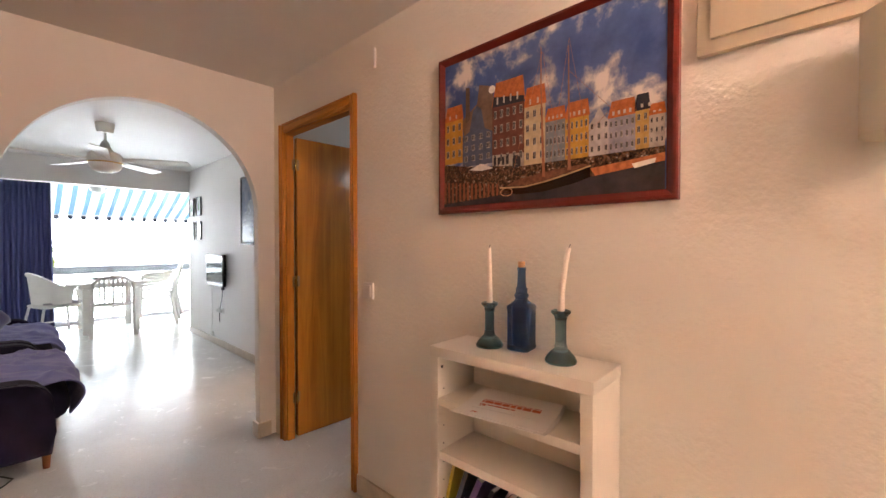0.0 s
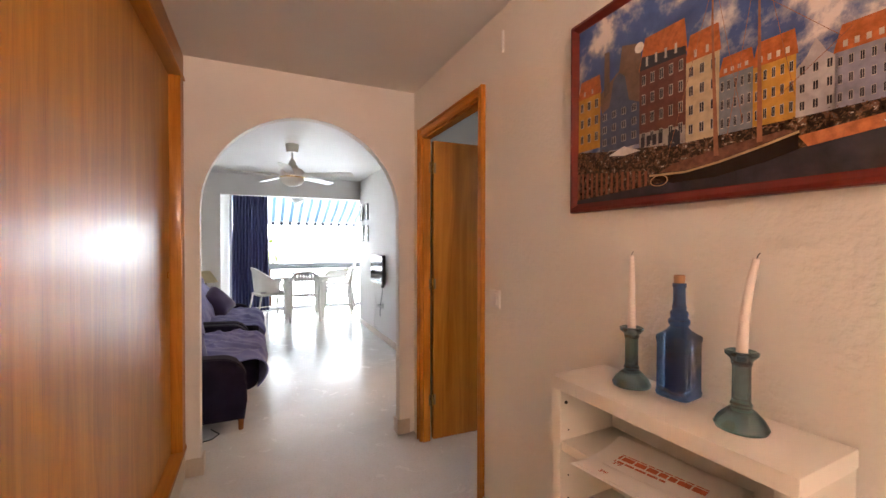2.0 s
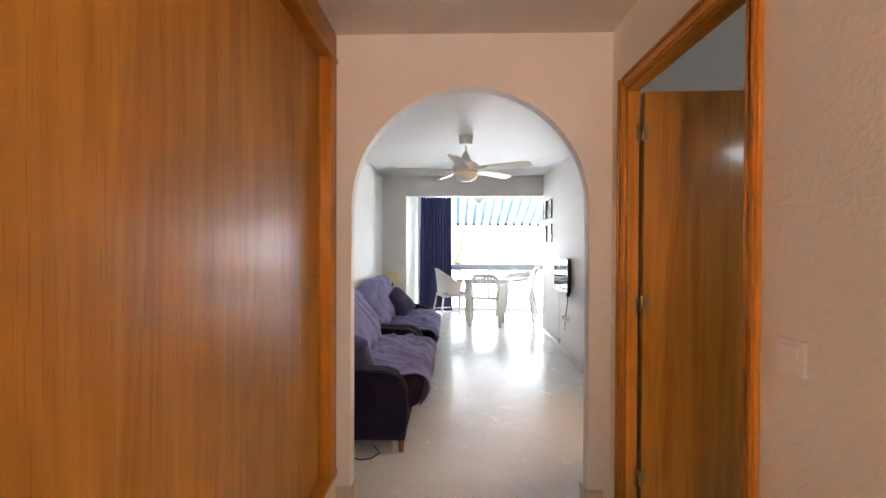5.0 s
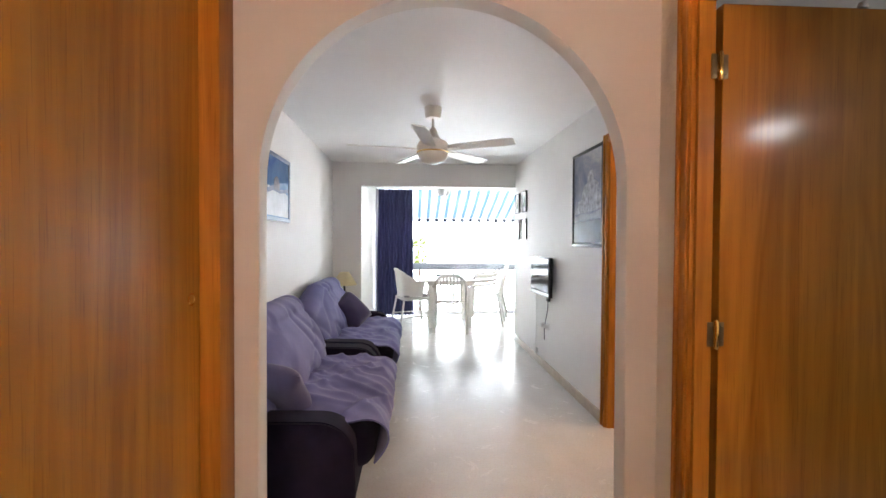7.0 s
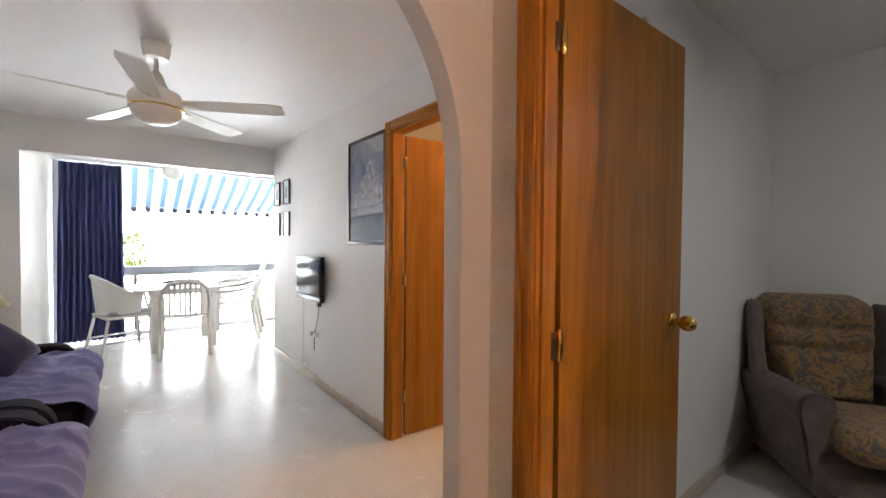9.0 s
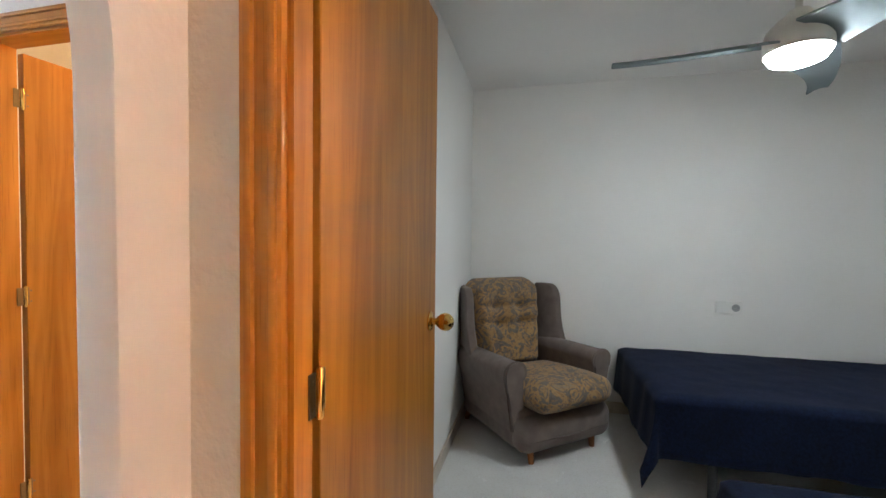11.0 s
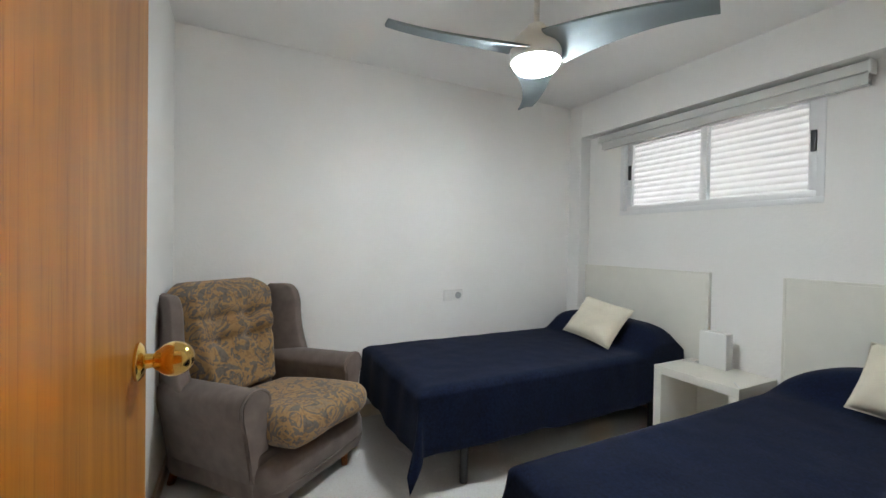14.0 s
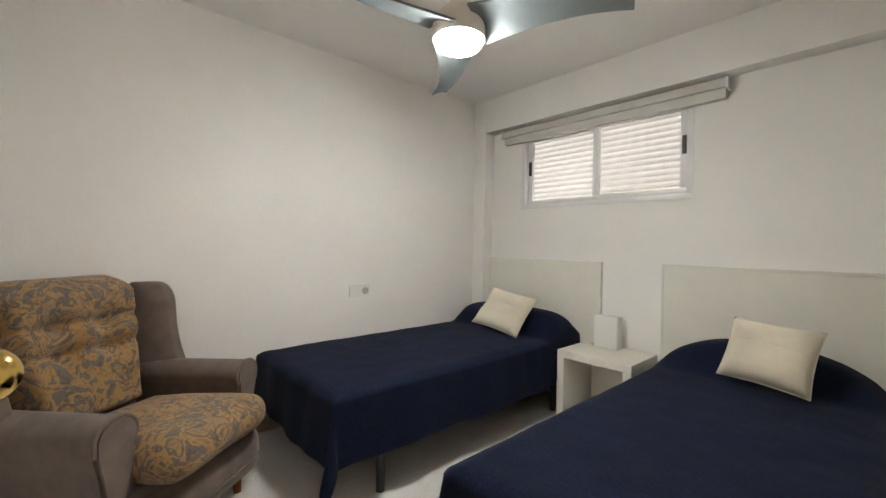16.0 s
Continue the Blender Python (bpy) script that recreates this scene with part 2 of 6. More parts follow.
CREAM_CLOTH = fabric("cream_cotton", (0.66, 0.60, 0.48), 0.06, 8, 300, 0.1)
HEADBOARD = plain("pale_grey_beige_board", (0.74, 0.72, 0.65), 0.55, var=0.03, bump=0.05)
GREY_PLUSH = fabric("grey_brown_plush", (0.170, 0.132, 0.114), 0.16, 14, 300, 0.15)
BROCADE = brocade("ochre_scroll_brocade")
PURPLE = fabric("lilac_cotton_throw", (0.190, 0.186, 0.385), 0.10, 5, 420, 0.2)
DARK_PURPLE = fabric("dark_aubergine_velvet", (0.014, 0.009, 0.024), 0.25, 8, 420, 0.02)
CURTAIN = thin_cloth("blue_curtain_cloth", (0.070, 0.080, 0.185), 0.30)
LEG_WOOD = wood("stained_beech_leg", (0.22, 0.075, 0.02), (0.34, 0.13, 0.04), 2)
WICKER = plain("white_painted_rattan", (0.72, 0.71, 0.68), 0.5, var=0.06, bump=0.5, bscale=160)
RESIN = plain("white_garden_resin", (0.70, 0.68, 0.64), 0.42, var=0.05)
SHADE = thin_cloth("cream_lamp_shade", (0.78, 0.68, 0.45), 0.5)
SCONCE_SHADE = thin_cloth("ivory_sconce_shade", (0.74, 0.68, 0.54), 0.25)
BEIGE = plain("beige_painted_metal", (0.56, 0.49, 0.36), 0.45, var=0.03, bump=0.05)
PANE = pane_glass("window_glass")
BLUE_GLASS = glassy("cobalt_bottle_glass", (0.035, 0.10, 0.28), 0.07)
TEAL_GLASS = glassy("teal_pressed_glass", (0.13, 0.25, 0.30), 0.03)
CORK = plain("cork", (0.32, 0.16, 0.07), 0.85, var=0.2, bump=0.5)
WAX = plain("white_candle_wax", (0.80, 0.72, 0.64), 0.45, var=0.03)
PAPER = plain("white_paper", (0.78, 0.76, 0.72), 0.7, var=0.03, bump=0.0)
RED_INK = plain("orange_red_print", (0.52, 0.11, 0.04), 0.6, var=0.2, scale=60, bump=0.0)


# ---- mesh helpers ----
def world_of(ob):
    m = ob.matrix_basis.copy()
    while ob.parent:
        ob = ob.parent
        m = ob.matrix_basis @ m
    return m


def mesh_of(bm, name, material, smooth=32.0):
    bmesh.ops.recalc_face_normals(bm, faces=bm.faces)
    me = bpy.data.meshes.new(name)
    bm.to_mesh(me)
    bm.free()
    me.materials.append(material)
    me.shade_smooth()
    me.set_sharp_from_angle(angle=radians(smooth))
    return me


def part(name, bm, material, parent, label="", smooth=32.0, kind=""):
    """One mesh under a thing or a part; the bmesh is given in world places."""
    bm.transform(world_of(parent).inverted())
    ob = new(name, mesh_of(bm, name, material, smooth))
    ob.parent = parent
    if label:
        ob["label"] = label
    if kind:
        ob["kind"] = kind
    return ob


def thing(name, at, label, category, group="", kind=""):
    e = new(name)
    e.empty_display_size = 0.1
    e.matrix_basis = at if isinstance(at, Matrix) else Matrix.Translation(at)
    return tagged(e, label, category, group, kind)


def solid(name, bm, material, label="", category="", group="", kind="", at=None, smooth=32.0):
    """A thing of one mesh, with its origin at its base."""
    if at is None:
        lo = [min(v.co[i] for v in bm.verts) for i in range(3)]
        hi = [max(v.co[i] for v in bm.verts) for i in range(3)]
        at = ((lo[0] + hi[0]) / 2, (lo[1] + hi[1]) / 2, lo[2])
    m = at if isinstance(at, Matrix) else Matrix.Translation(at)
    bm.transform(m.inverted())
    ob = new(name, mesh_of(bm, name, material, smooth))
    ob.matrix_basis = m
    return tagged(ob, label, category, group, kind)


def box(lo, hi, bevel=0.0, seg=2, bm=None):
    bm = bm or bmesh.new()
    vs = bmesh.ops.create_cube(bm, size=1.0)["verts"]
    for v in vs:
        v.co = Vector([lo[i] + (v.co[i] + 0.5) * (hi[i] - lo[i]) for i in range(3)])
    if bevel > 0:
        es = list({e for v in vs for e in v.link_edges})
        bmesh.ops.bevel(bm, geom=es, offset=bevel, segments=seg, affect="EDGES", profile=0.6)
    return bm


def lathe(profile, at=(0, 0, 0), seg=28, bm=None, m=None):
    """A turned shape from (radius, height) pairs."""
    bm = bm or bmesh.new()
    rings = []
    for r, z in profile:
        ring = []
        for k in range(seg):
            a = 2 * math.pi * k / seg
            p = Vector((r * math.cos(a), r * math.sin(a), z))
            p = m @ p if m else p + Vector(at)
            ring.append(bm.verts.new(p))
        rings.append(ring)
    for a, b in zip(rings, rings[1:]):
        for k in range(seg):
            bm.faces.new((a[k], a[(k + 1) % seg], b[(k + 1) % seg], b[k]))
    bm.faces.new(list(reversed(rings[0])))
    bm.faces.new(rings[-1])
    return bm


def tube(points, r, seg=8, bm=None, taper=None):
    """A round bar along points."""
    bm = bm or bmesh.new()
    pts = [Vector(p) for p in points]
    rings, side = [], None
    for i, p in enumerate(pts):
        d = (pts[min(i + 1, len(pts) - 1)] - pts[max(i - 1, 0)]).normalized()
        if side is None:
            side = d.orthogonal().normalized()
        side = (side - d * side.dot(d)).normalized()
        up = d.cross(side)
        rad = r if taper is None else r + (taper - r) * i / (len(pts) - 1)
        rings.append([bm.verts.new(p + rad * (math.cos(a) * side + math.sin(a) * up)) for a in [2 * math.pi * k / seg for k in range(seg)]])
    for a, b in zip(rings, rings[1:]):
        for k in range(seg):
            bm.faces.new((a[k], a[(k + 1) % seg], b[(k + 1) % seg], b[k]))
    bm.faces.new(list(reversed(rings[0])))
    bm.faces.new(rings[-1])
    return bm


def arc(fn, n):
    return [fn(i / n) for i in range(n + 1)]


def prism(outline, fn, depth0, depth1, bm=None):
    """An outline of (a, b) pairs drawn out from depth0 to depth1; fn(a, b, d) gives the place."""
    bm = bm or bmesh.new()
    f = [bm.verts.new(fn(a, b, depth0)) for a, b in outline]
    k = [bm.verts.new(fn(a, b, depth1)) for a, b in outline]
    bm.faces.new(f)
    bm.faces.new(list(reversed(k)))
    n = len(f)
    for i in range(n):
        bm.faces.new((f[i], k[i], k[(i + 1) % n], f[(i + 1) % n]))
    return bm


def softbox(lo, hi, r, n=10, amp=0.0, freq=5.0, m=None, puff=0.0, seed=0.0, bm=None):
    """A rounded, slightly lumpy block of stuffing."""
    bm = bm or bmesh.new()
    half = Vector([(hi[i] - lo[i]) / 2 for i in range(3)])
    mid = Vector([(hi[i] + lo[i]) / 2 for i in range(3)])
    r = min(r, *half)
    made = {}

    def vert(i, j, k):
        key = (i, j, k)
        if key not in made:
            u = Vector((2 * i / n - 1, 2 * j / n - 1, 2 * k / n - 1))
            p = Vector([u[a] * half[a] for a in range(3)])
            q = Vector([max(-(half[a] - r), min(half[a] - r, p[a])) for a in range(3)])
            d = p - q
            if d.length > 1e-6:
                q = q + d.normalized() * r
            bulge = (1 - u.x ** 2) * (1 - u.y ** 2) if abs(u.z) > 0.99 else 0
            q.z += puff * bulge * (1 if u.z > 0 else -1)
            if amp:
                s = (q + mid) * freq + Vector((seed, seed * 2, 0))
                q += amp * Vector((noise.noise(s), noise.noise(s + Vector((9, 3, 1))), noise.noise(s + Vector((4, 7, 5)))))
            q += mid
            made[key] = bm.verts.new(m @ q if m else q)
        return made[key]

    for a in range(n):
        for b in range(n):
            for s in (0, n):
                for f in (lambda x, y: (s, x, y), lambda x, y: (x, s, y), lambda x, y: (x, y, s)):
                    bm.faces.new([vert(*f(a, b)), vert(*f(a + 1, b)), vert(*f(a + 1, b + 1)), vert(*f(a, b + 1))])
    return bm


def pillow(w, h, t, m, n=16, amp=0.006, seed=0.0, bm=None):
    """A stuffed cushion with pinched corners, lying in its own xy plane."""
    bm = bm or bmesh.new()
    sides = []
    for s in (1, -1):
        grid = []
        for i in range(n + 1):
            row = []
            for j in range(n + 1):
                a, b = 2 * i / n - 1, 2 * j / n - 1
                x = a * w / 2 * (1 - 0.07 * (1 - b * b))
                y = b * h / 2 * (1 - 0.07 * (1 - a * a))
                z = s * t / 2 * ((1 - a ** 4) * (1 - b ** 4)) ** 0.55
                p = Vector((x, y, z))
                z_n = noise.noise(Vector((x * 9 + seed, y * 9, s * 2.0)))
                p.z += amp * z_n * (1 if abs(a) < 1 and abs(b) < 1 else 0)
                edge = i in (0, n) or j in (0, n)
                row.append(sides[0][i][j] if s < 0 and edge else bm.verts.new(m @ p))
            grid.append(row)
        sides.append(grid)
        for i in range(n):
            for j in range(n):
                bm.faces.new((grid[i][j], grid[i + 1][j], grid[i + 1][j + 1], grid[i][j + 1]))
    return bm


def sheet(fn, nu, nv, thick=0.004, bm=None):
    """A grid fn(u, v) given a little thickness."""
    bm = bm or bmesh.new()
    g = [[bm.verts.new(fn(i / nu, j / nv)) for j in range(nv + 1)] for i in range(nu + 1)]
    fs = [bm.faces.new((g[i][j], g[i + 1][j], g[i + 1][j + 1], g[i][j + 1])) for i in range(nu) for j in range(nv)]
    if thick:
        bmesh.ops.recalc_face_normals(bm, faces=fs)
        bmesh.ops.solidify(bm, geom=fs, thickness=thick)
    return bm


# ---- the setting ----
HALL_X0, HALL_X1 = 0.07, 1.46
ARCH_Y0, ARCH_Y1 = 2.906, 2.976
HALL_TOP, LIVING_TOP, BED_TOP = 2.40, 2.39, 2.51
LIV_X0, LIV_X1, LIV_Y1 = -0.43, 2.03, 7.05
BED_X0, BED_X1, BED_Y0, BED_Y1 = 1.505, 4.20, -0.29, 2.90
DOOR_Y0, DOOR_Y1, DOOR_H = 1.95, 2.743, 2.062
D2_Y0, D2_Y1 = 3.62, 4.40
TER_Y1 = 9.15


def structure(name, bm, material, label=""):
    return solid(name, bm, material, label, kind="structure")


structure("floor", box((-1.2, -2.4, -0.12), (5.0, 9.3, 0.0)), FLOOR, "pale polished stone floor with soft stains")

# partition between hall and bedroom, with the door opening
bm = box((HALL_X1, -2.1, 0), (BED_X0, DOOR_Y0, 2.6))
box((HALL_X1, DOOR_Y1, 0), (BED_X0, ARCH_Y1, 2.6), bm=bm)
box((HALL_X1, DOOR_Y0, DOOR_H), (BED_X0, DOOR_Y1, 2.6), bm=bm)
structure("wall_hall_partition", bm, HALL_WALL, "peach-tinted sprayed plaster wall with a doorway")

# arch wall
cx, half_w, spring = 0.747, 0.600, 1.527
outline = [(HALL_X0 - 0.02, 0), (cx - half_w, 0), (cx - half_w, spring)]
outline += [(cx - half_w * math.cos(math.pi * k / 40), spring + (half_w + 0.004) * math.sin(math.pi * k / 40)) for k in range(1, 40)]
outline += [(cx + half_w, spring), (cx + half_w, 0), (HALL_X1, 0), (HALL_X1, 2.6), (HALL_X0 - 0.02, 2.6)]
bm = prism(outline, lambda a, b, d: Vector((a, d, b)), ARCH_Y0, ARCH_Y1)
es = [e for e in bm.edges if abs(e.verts[0].co.y - e.verts[1].co.y) < 1e-6 and all(cx - half_w - 0.01 < v.co.x < cx + half_w + 0.01 and v.co.z < 2.3 for v in e.verts) and not all(v.co.z < 0.01 for v in e.verts)]
bmesh.ops.bevel(bm, geom=es, offset=0.008, segments=3, affect="EDGES", profile=0.5)
structure("wall_arch", bm, HALL_SMOOTH, "plaster wall with a round-headed archway")

bm = box((LIV_X0 - 0.1, ARCH_Y0, 0), (HALL_X0 - 0.02, ARCH_Y1, 2.6))
structure("wall_living_south_left", bm, WALL, "white plaster wall")
structure("wall_living_south_right", box((BED_X0, BED_Y1, 0), (BED_X1 + 0.1, BED_Y1 + 0.076, 2.6)), WALL, "white plaster wall between the bedroom and the side room")
structure("wall_living_left", box((LIV_X0 - 0.1, ARCH_Y1, 0), (LIV_X0, LIV_Y1 + 0.15, 2.6)), WALL, "white plaster living room wall")
bm = box((LIV_X1, ARCH_Y1, 0), (LIV_X1 + 0.08, D2_Y0, 2.6))
box((LIV_X1, D2_Y1, 0), (LIV_X1 + 0.08, LIV_Y1, 2.6), bm=bm)
box((LIV_X1, D2_Y0, DOOR_H), (LIV_X1 + 0.08, D2_Y1, 2.6), bm=bm)
structure("wall_living_right", bm, WALL, "white plaster living room wall with a doorway")
bm = box((LIV_X0, LIV_Y1, 0), (-0.055, LIV_Y1 + 0.15, 2.6))
box((-0.055, LIV_Y1, 2.08), (LIV_X1 + 0.8, LIV_Y1 + 0.15, 2.6), bm=bm)
structure("wall_terrace_lintel", bm, WALL, "white wall and lintel round the wide terrace opening")
structure("wall_terrace_left", box((-0.175, LIV_Y1 + 0.15, 0), (-0.055, TER_Y1, 2.6)), WALL, "white side wall of the glazed terrace")
structure("wall_terrace_right", box((2.83, LIV_Y1 - 0.1, 0), (2.93, TER_Y1, 2.6)), WALL, "white side wall of the glazed terrace")
structure("wall_terrace_return", box((LIV_X1 + 0.08, LIV_Y1 - 0.1, 0), (2.83, LIV_Y1, 2.6)), WALL, "white terrace wall")
structure("wall_bedroom_far", box((BED_X1, BED_Y0 - 0.3, 0), (BED_X1 + 0.1, BED_Y1, 2.6)), WALL, "plain white bedroom wall")

# bedroom window wall, the beam over it and the shallow pier beside it
WX0, WX1, WZ0, WZ1 = 2.41, 3.735, 1.51, 2.16
bm = box((BED_X0, BED_Y0 - 0.2, 0), (WX0, BED_Y0, 2.6))
box((WX1, BED_Y0 - 0.2, 0), (BED_X1, BED_Y0, 2.6), bm=bm)
box((WX0, BED_Y0 - 0.2, 0), (WX1, BED_Y0, WZ0), bm=bm)
box((WX0, BED_Y0 - 0.2, WZ1), (WX1, BED_Y0, 2.6), bm=bm)
structure("wall_bedroom_window", bm, WALL, "white bedroom wall with a high window")
structure("trim_bedroom_beam", box((BED_X0, BED_Y0, 2.215), (4.065, -0.165, 2.6), 0.008), WALL, "white ceiling beam over the window")
structure("trim_bedroom_pier", box((4.065, BED_Y0, 0), (BED_X1, -0.165, 2.6), 0.008), WALL, "shallow white wall pier in the corner")

# walls that close the hall and the side room
structure("wall_hall_left", box((-0.75, -2.1, 0), (-0.65, 0.72, 2.6)), HALL_WALL, "peach-tinted plaster wall")
structure("wall_hall_back", box((-0.75, -2.2, 0), (BED_X0, -2.1, 2.6)), HALL_WALL, "peach-tinted plaster wall")
structure("wall_behind_wardrobe", box((-0.75, 0.72, 0), (-0.62, ARCH_Y0, 2.6)), HALL_WALL)
structure("wall_side_room_far", box((4.2, BED_Y1 + 0.076, 0), (4.3, 5.9, 2.6)), WALL)
structure("wall_side_room_end", box((LIV_X1 + 0.08, 5.8, 0), (4.2, 5.9, 2.6)), WALL)

structure("ceiling_hall", box((-0.65, -2.1, HALL_TOP), (HALL_X1, ARCH_Y0, 2.55)), HALL_SMOOTH, "peach-tinted plaster ceiling")
structure("ceiling_living", box((LIV_X0, ARCH_Y1, LIVING_TOP), (LIV_X1, LIV_Y1, 2.55)), CEILING, "white plaster ceiling")
structure("ceiling_living_band", box((LIV_X0, ARCH_Y1, LIVING_TOP - 0.028), (LIV_X1, 3.86, LIVING_TOP)), CEILING, "slightly lower ceiling band behind the arch")
structure("ceiling_bedroom", box((BED_X0, -0.165, BED_TOP), (BED_X1, BED_Y1, 2.6)), CEILING, "white plaster ceiling")
structure("ceiling_side_room", box((LIV_X1 + 0.08, BED_Y1 + 0.076, 2.42), (4.2, 5.8, 2.55)), HALL_WALL, "rough sprayed ceiling")
structure("ceiling_terrace", box((-0.055, LIV_Y1 + 0.15, 2.42), (2.83, TER_Y1 + 0.1, 2.55)), CEILING, "white terrace ceiling")
structure("roof", box((-1.2, -2.4, 2.6), (5.0, 9.25, 2.7)), CEILING)


def skirting(name, lo, hi):
    structure(name, box(lo, hi, 0.004), SKIRT, "cream stone skirting")


skirting("baseboard_hall_near", (HALL_X1 - 0.014, -2.1, 0), (HALL_X1, DOOR_Y0 - 0.035, 0.10))
skirting("baseboard_arch_right", (1.335, ARCH_Y0 - 0.014, 0), (1.425, ARCH_Y0, 0.10))
skirting("baseboard_arch_right_reveal", (1.333, ARCH_Y0 - 0.014, 0), (1.347, ARCH_Y1 + 0.012, 0.101))
skirting("baseboard_arch_left", (HALL_X0, ARCH_Y0 - 0.014, 0), (0.148, ARCH_Y0, 0.10))
skirting("baseboard_arch_left_reveal", (0.148, ARCH_Y0 - 0.014, 0), (0.162, ARCH_Y1 + 0.012, 0.101))
skirting("baseboard_living_right", (LIV_X1 - 0.014, D2_Y1 + 0.075, 0), (LIV_X1, LIV_Y1, 0.085))
skirting("baseboard_living_left", (LIV_X0, ARCH_Y1, 0), (LIV_X0 + 0.014, LIV_Y1, 0.085))
skirting("baseboard_living_far", (LIV_X0 + 0.014, LIV_Y1 - 0.014, 0), (-0.055, LIV_Y1, 0.085))
skirting("baseboard_bedroom_far", (BED_X1 - 0.014, -0.165, 0), (BED_X1, BED_Y1, 0.085))
skirting("baseboard_bedroom_side", (BED_X0, BED_Y1 - 0.014, 0), (BED_X1 - 0.014, BED_Y1, 0.085))
skirting("baseboard_bedroom_window", (BED_X0, BED_Y0, 0), (4.065, BED_Y0 + 0.014, 0.085))


def casing(parent, name, x_face, y0, y1, z0, z1, side, level=False):
    """A moulded casing board on a wall facing -x: a flat with a raised bead."""
    mat = PINE_Y if level else PINE
    bm = box((x_face - 0.016, y0, z0), (x_face, y1, z1), 0.004)
    if level:
        for k, (a, d) in enumerate(((0.15, 0.006), (0.72, 0.009))):
            zz = z0 + a * (z1 - z0)
            box((x_face - 0.016 - d, y0, zz), (x_face - 0.014, y1, zz + 0.014), 0.004, bm=bm)
    else:
        for a, d in ((0.1, 0.006), (0.62, 0.009)):
            f = a if side < 0 else 1 - a
            yy = y0 + f * (y1 - y0) - (0 if side < 0 else 0.014)
            box((x_face - 0.016 - d, yy, z0), (x_face - 0.014, yy + 0.014, z1), 0.004, bm=bm)
    return part(name, bm, mat, parent)


def hinge(parent, x, y, z):
    """Two small plates with screws, on the jamb and on the leaf, round a pin."""
    h = part("hinge", box((x - 0.026, y - 0.0015, z - 0.036), (x - 0.008, y + 0.0015, z + 0.036), 0.001), STEEL, parent, "worn metal hinge")
    part("leaf_plate", box((x + 0.008, y + 0.001, z - 0.036), (x + 0.028, y + 0.004, z + 0.036), 0.001), STEEL, h)
    part("pin", lathe([(0.004, -0.043), (0.007, -0.038), (0.007, 0.038), (0.004, 0.043)], (x, y - 0.004, z), 14), BRASS, h)
    for dx, dy in ((-0.018, -0.002), (0.020, 0.0005)):
        for dz in (-0.022, 0.022):
            m = Matrix.Translation((x + dx, y + dy, z + dz)) @ Matrix.Rotation(radians(90), 4, "X")
            part("screw", lathe([(0.0035, 0.0), (0.0035, 0.0012), (0.002, 0.0018)], seg=10, m=m), STEEL, h)


def knob(parent, x, y, z, way):
    """A brass ball knob on a rose, pointing along y by way."""
    m = Matrix.Translation((x, y, z)) @ Matrix.Rotation(radians(90 * -way), 4, "X")
    pr = [(0.030, 0.0), (0.030, 0.004), (0.024, 0.009), (0.012, 0.012), (0.011, 0.022), (0.016, 0.026)]
    pr += [(0.028 * math.sin(a), 0.051 - 0.028 * math.cos(a)) for a in [radians(v) for v in range(38, 171, 12)]]
    k = part("door_handle", lathe(pr, seg=28, m=m), BRASS, parent, "polished brass ball knob")
    return k


def inner_door(name, label, x0, x1, y0, y1, leaf_turn, stop):
    """A doorway in a wall between x0 and x1, hinged at y1, its leaf opening towards +x."""
    d = thing(name, (x0, (y0 + y1) / 2, 0), label, "door", kind="structure")
    w = 0.062
    casing(d, "casing_board", x0, y1 - 0.012, y1 + 0.072 - 0.012, 0, DOOR_H + w - 0.012, -1)
    casing(d, "casing_board", x0, y0 - 0.045 + 0.012, y0 + 0.012, 0, DOOR_H + w - 0.012, 1)
    casing(d, "casing_head", x0 - 0.001, y0 + 0.012, y1 - 0.012, DOOR_H - 0.012, DOOR_H + w - 0.012, 1, True)
    part("jamb", box((x0 - 0.001, y1 - 0.022, 0), (x1 + 0.004, y1, DOOR_H)), PINE, d)
    part("jamb", box((x0 - 0.001, y0, 0), (x1 + 0.004, y0 + 0.014, DOOR_H)), PINE, d)
    part("head_jamb", box((x0 - 0.001, y0 + 0.014, DOOR_H - 0.022), (x1 + 0.004, y1 - 0.022, DOOR_H)), PINE_Y, d)
    leaf_w = 0.698
    m = Matrix.Translation((x1 + 0.027, y1 + 0.013, 0)) @ Matrix.Rotation(radians(leaf_turn), 4, "Z")
    bm = box((0.0, -0.036, 0.008), (leaf_w, 0.0, DOOR_H - 0.028), 0.002, 1)
    bm.transform(m)
    leaf = part("leaf", bm, DOOR_WOOD, d)
    for z in (0.28, 1.065, 1.85):
        hinge(d, x1 + 0.016, y1 - 0.0245, z)
    p = m @ Vector((leaf_w - 0.065, -0.036, 1.055))
    knob(leaf, p.x, p.y, p.z, -1)
    if stop:
        q = m @ Vector((leaf_w - 0.25, -0.018, DOOR_H - 0.02))
        part("door_stop", lathe([(0.012, 0), (0.014, 0.006), (0.010, 0.02)], q, 16), WHITE_PLASTIC, leaf, "small white rubber buffer")
    return d


inner_door("door_1", "open varnished oak door with pine casing and a brass knob", HALL_X1, BED_X0, DOOR_Y0, DOOR_Y1, -1.5, True)
inner_door("door_2", "open orange varnished door to the lamplit side room", LIV_X1, LIV_X1 + 0.08, D2_Y0, D2_Y1, -5, False)

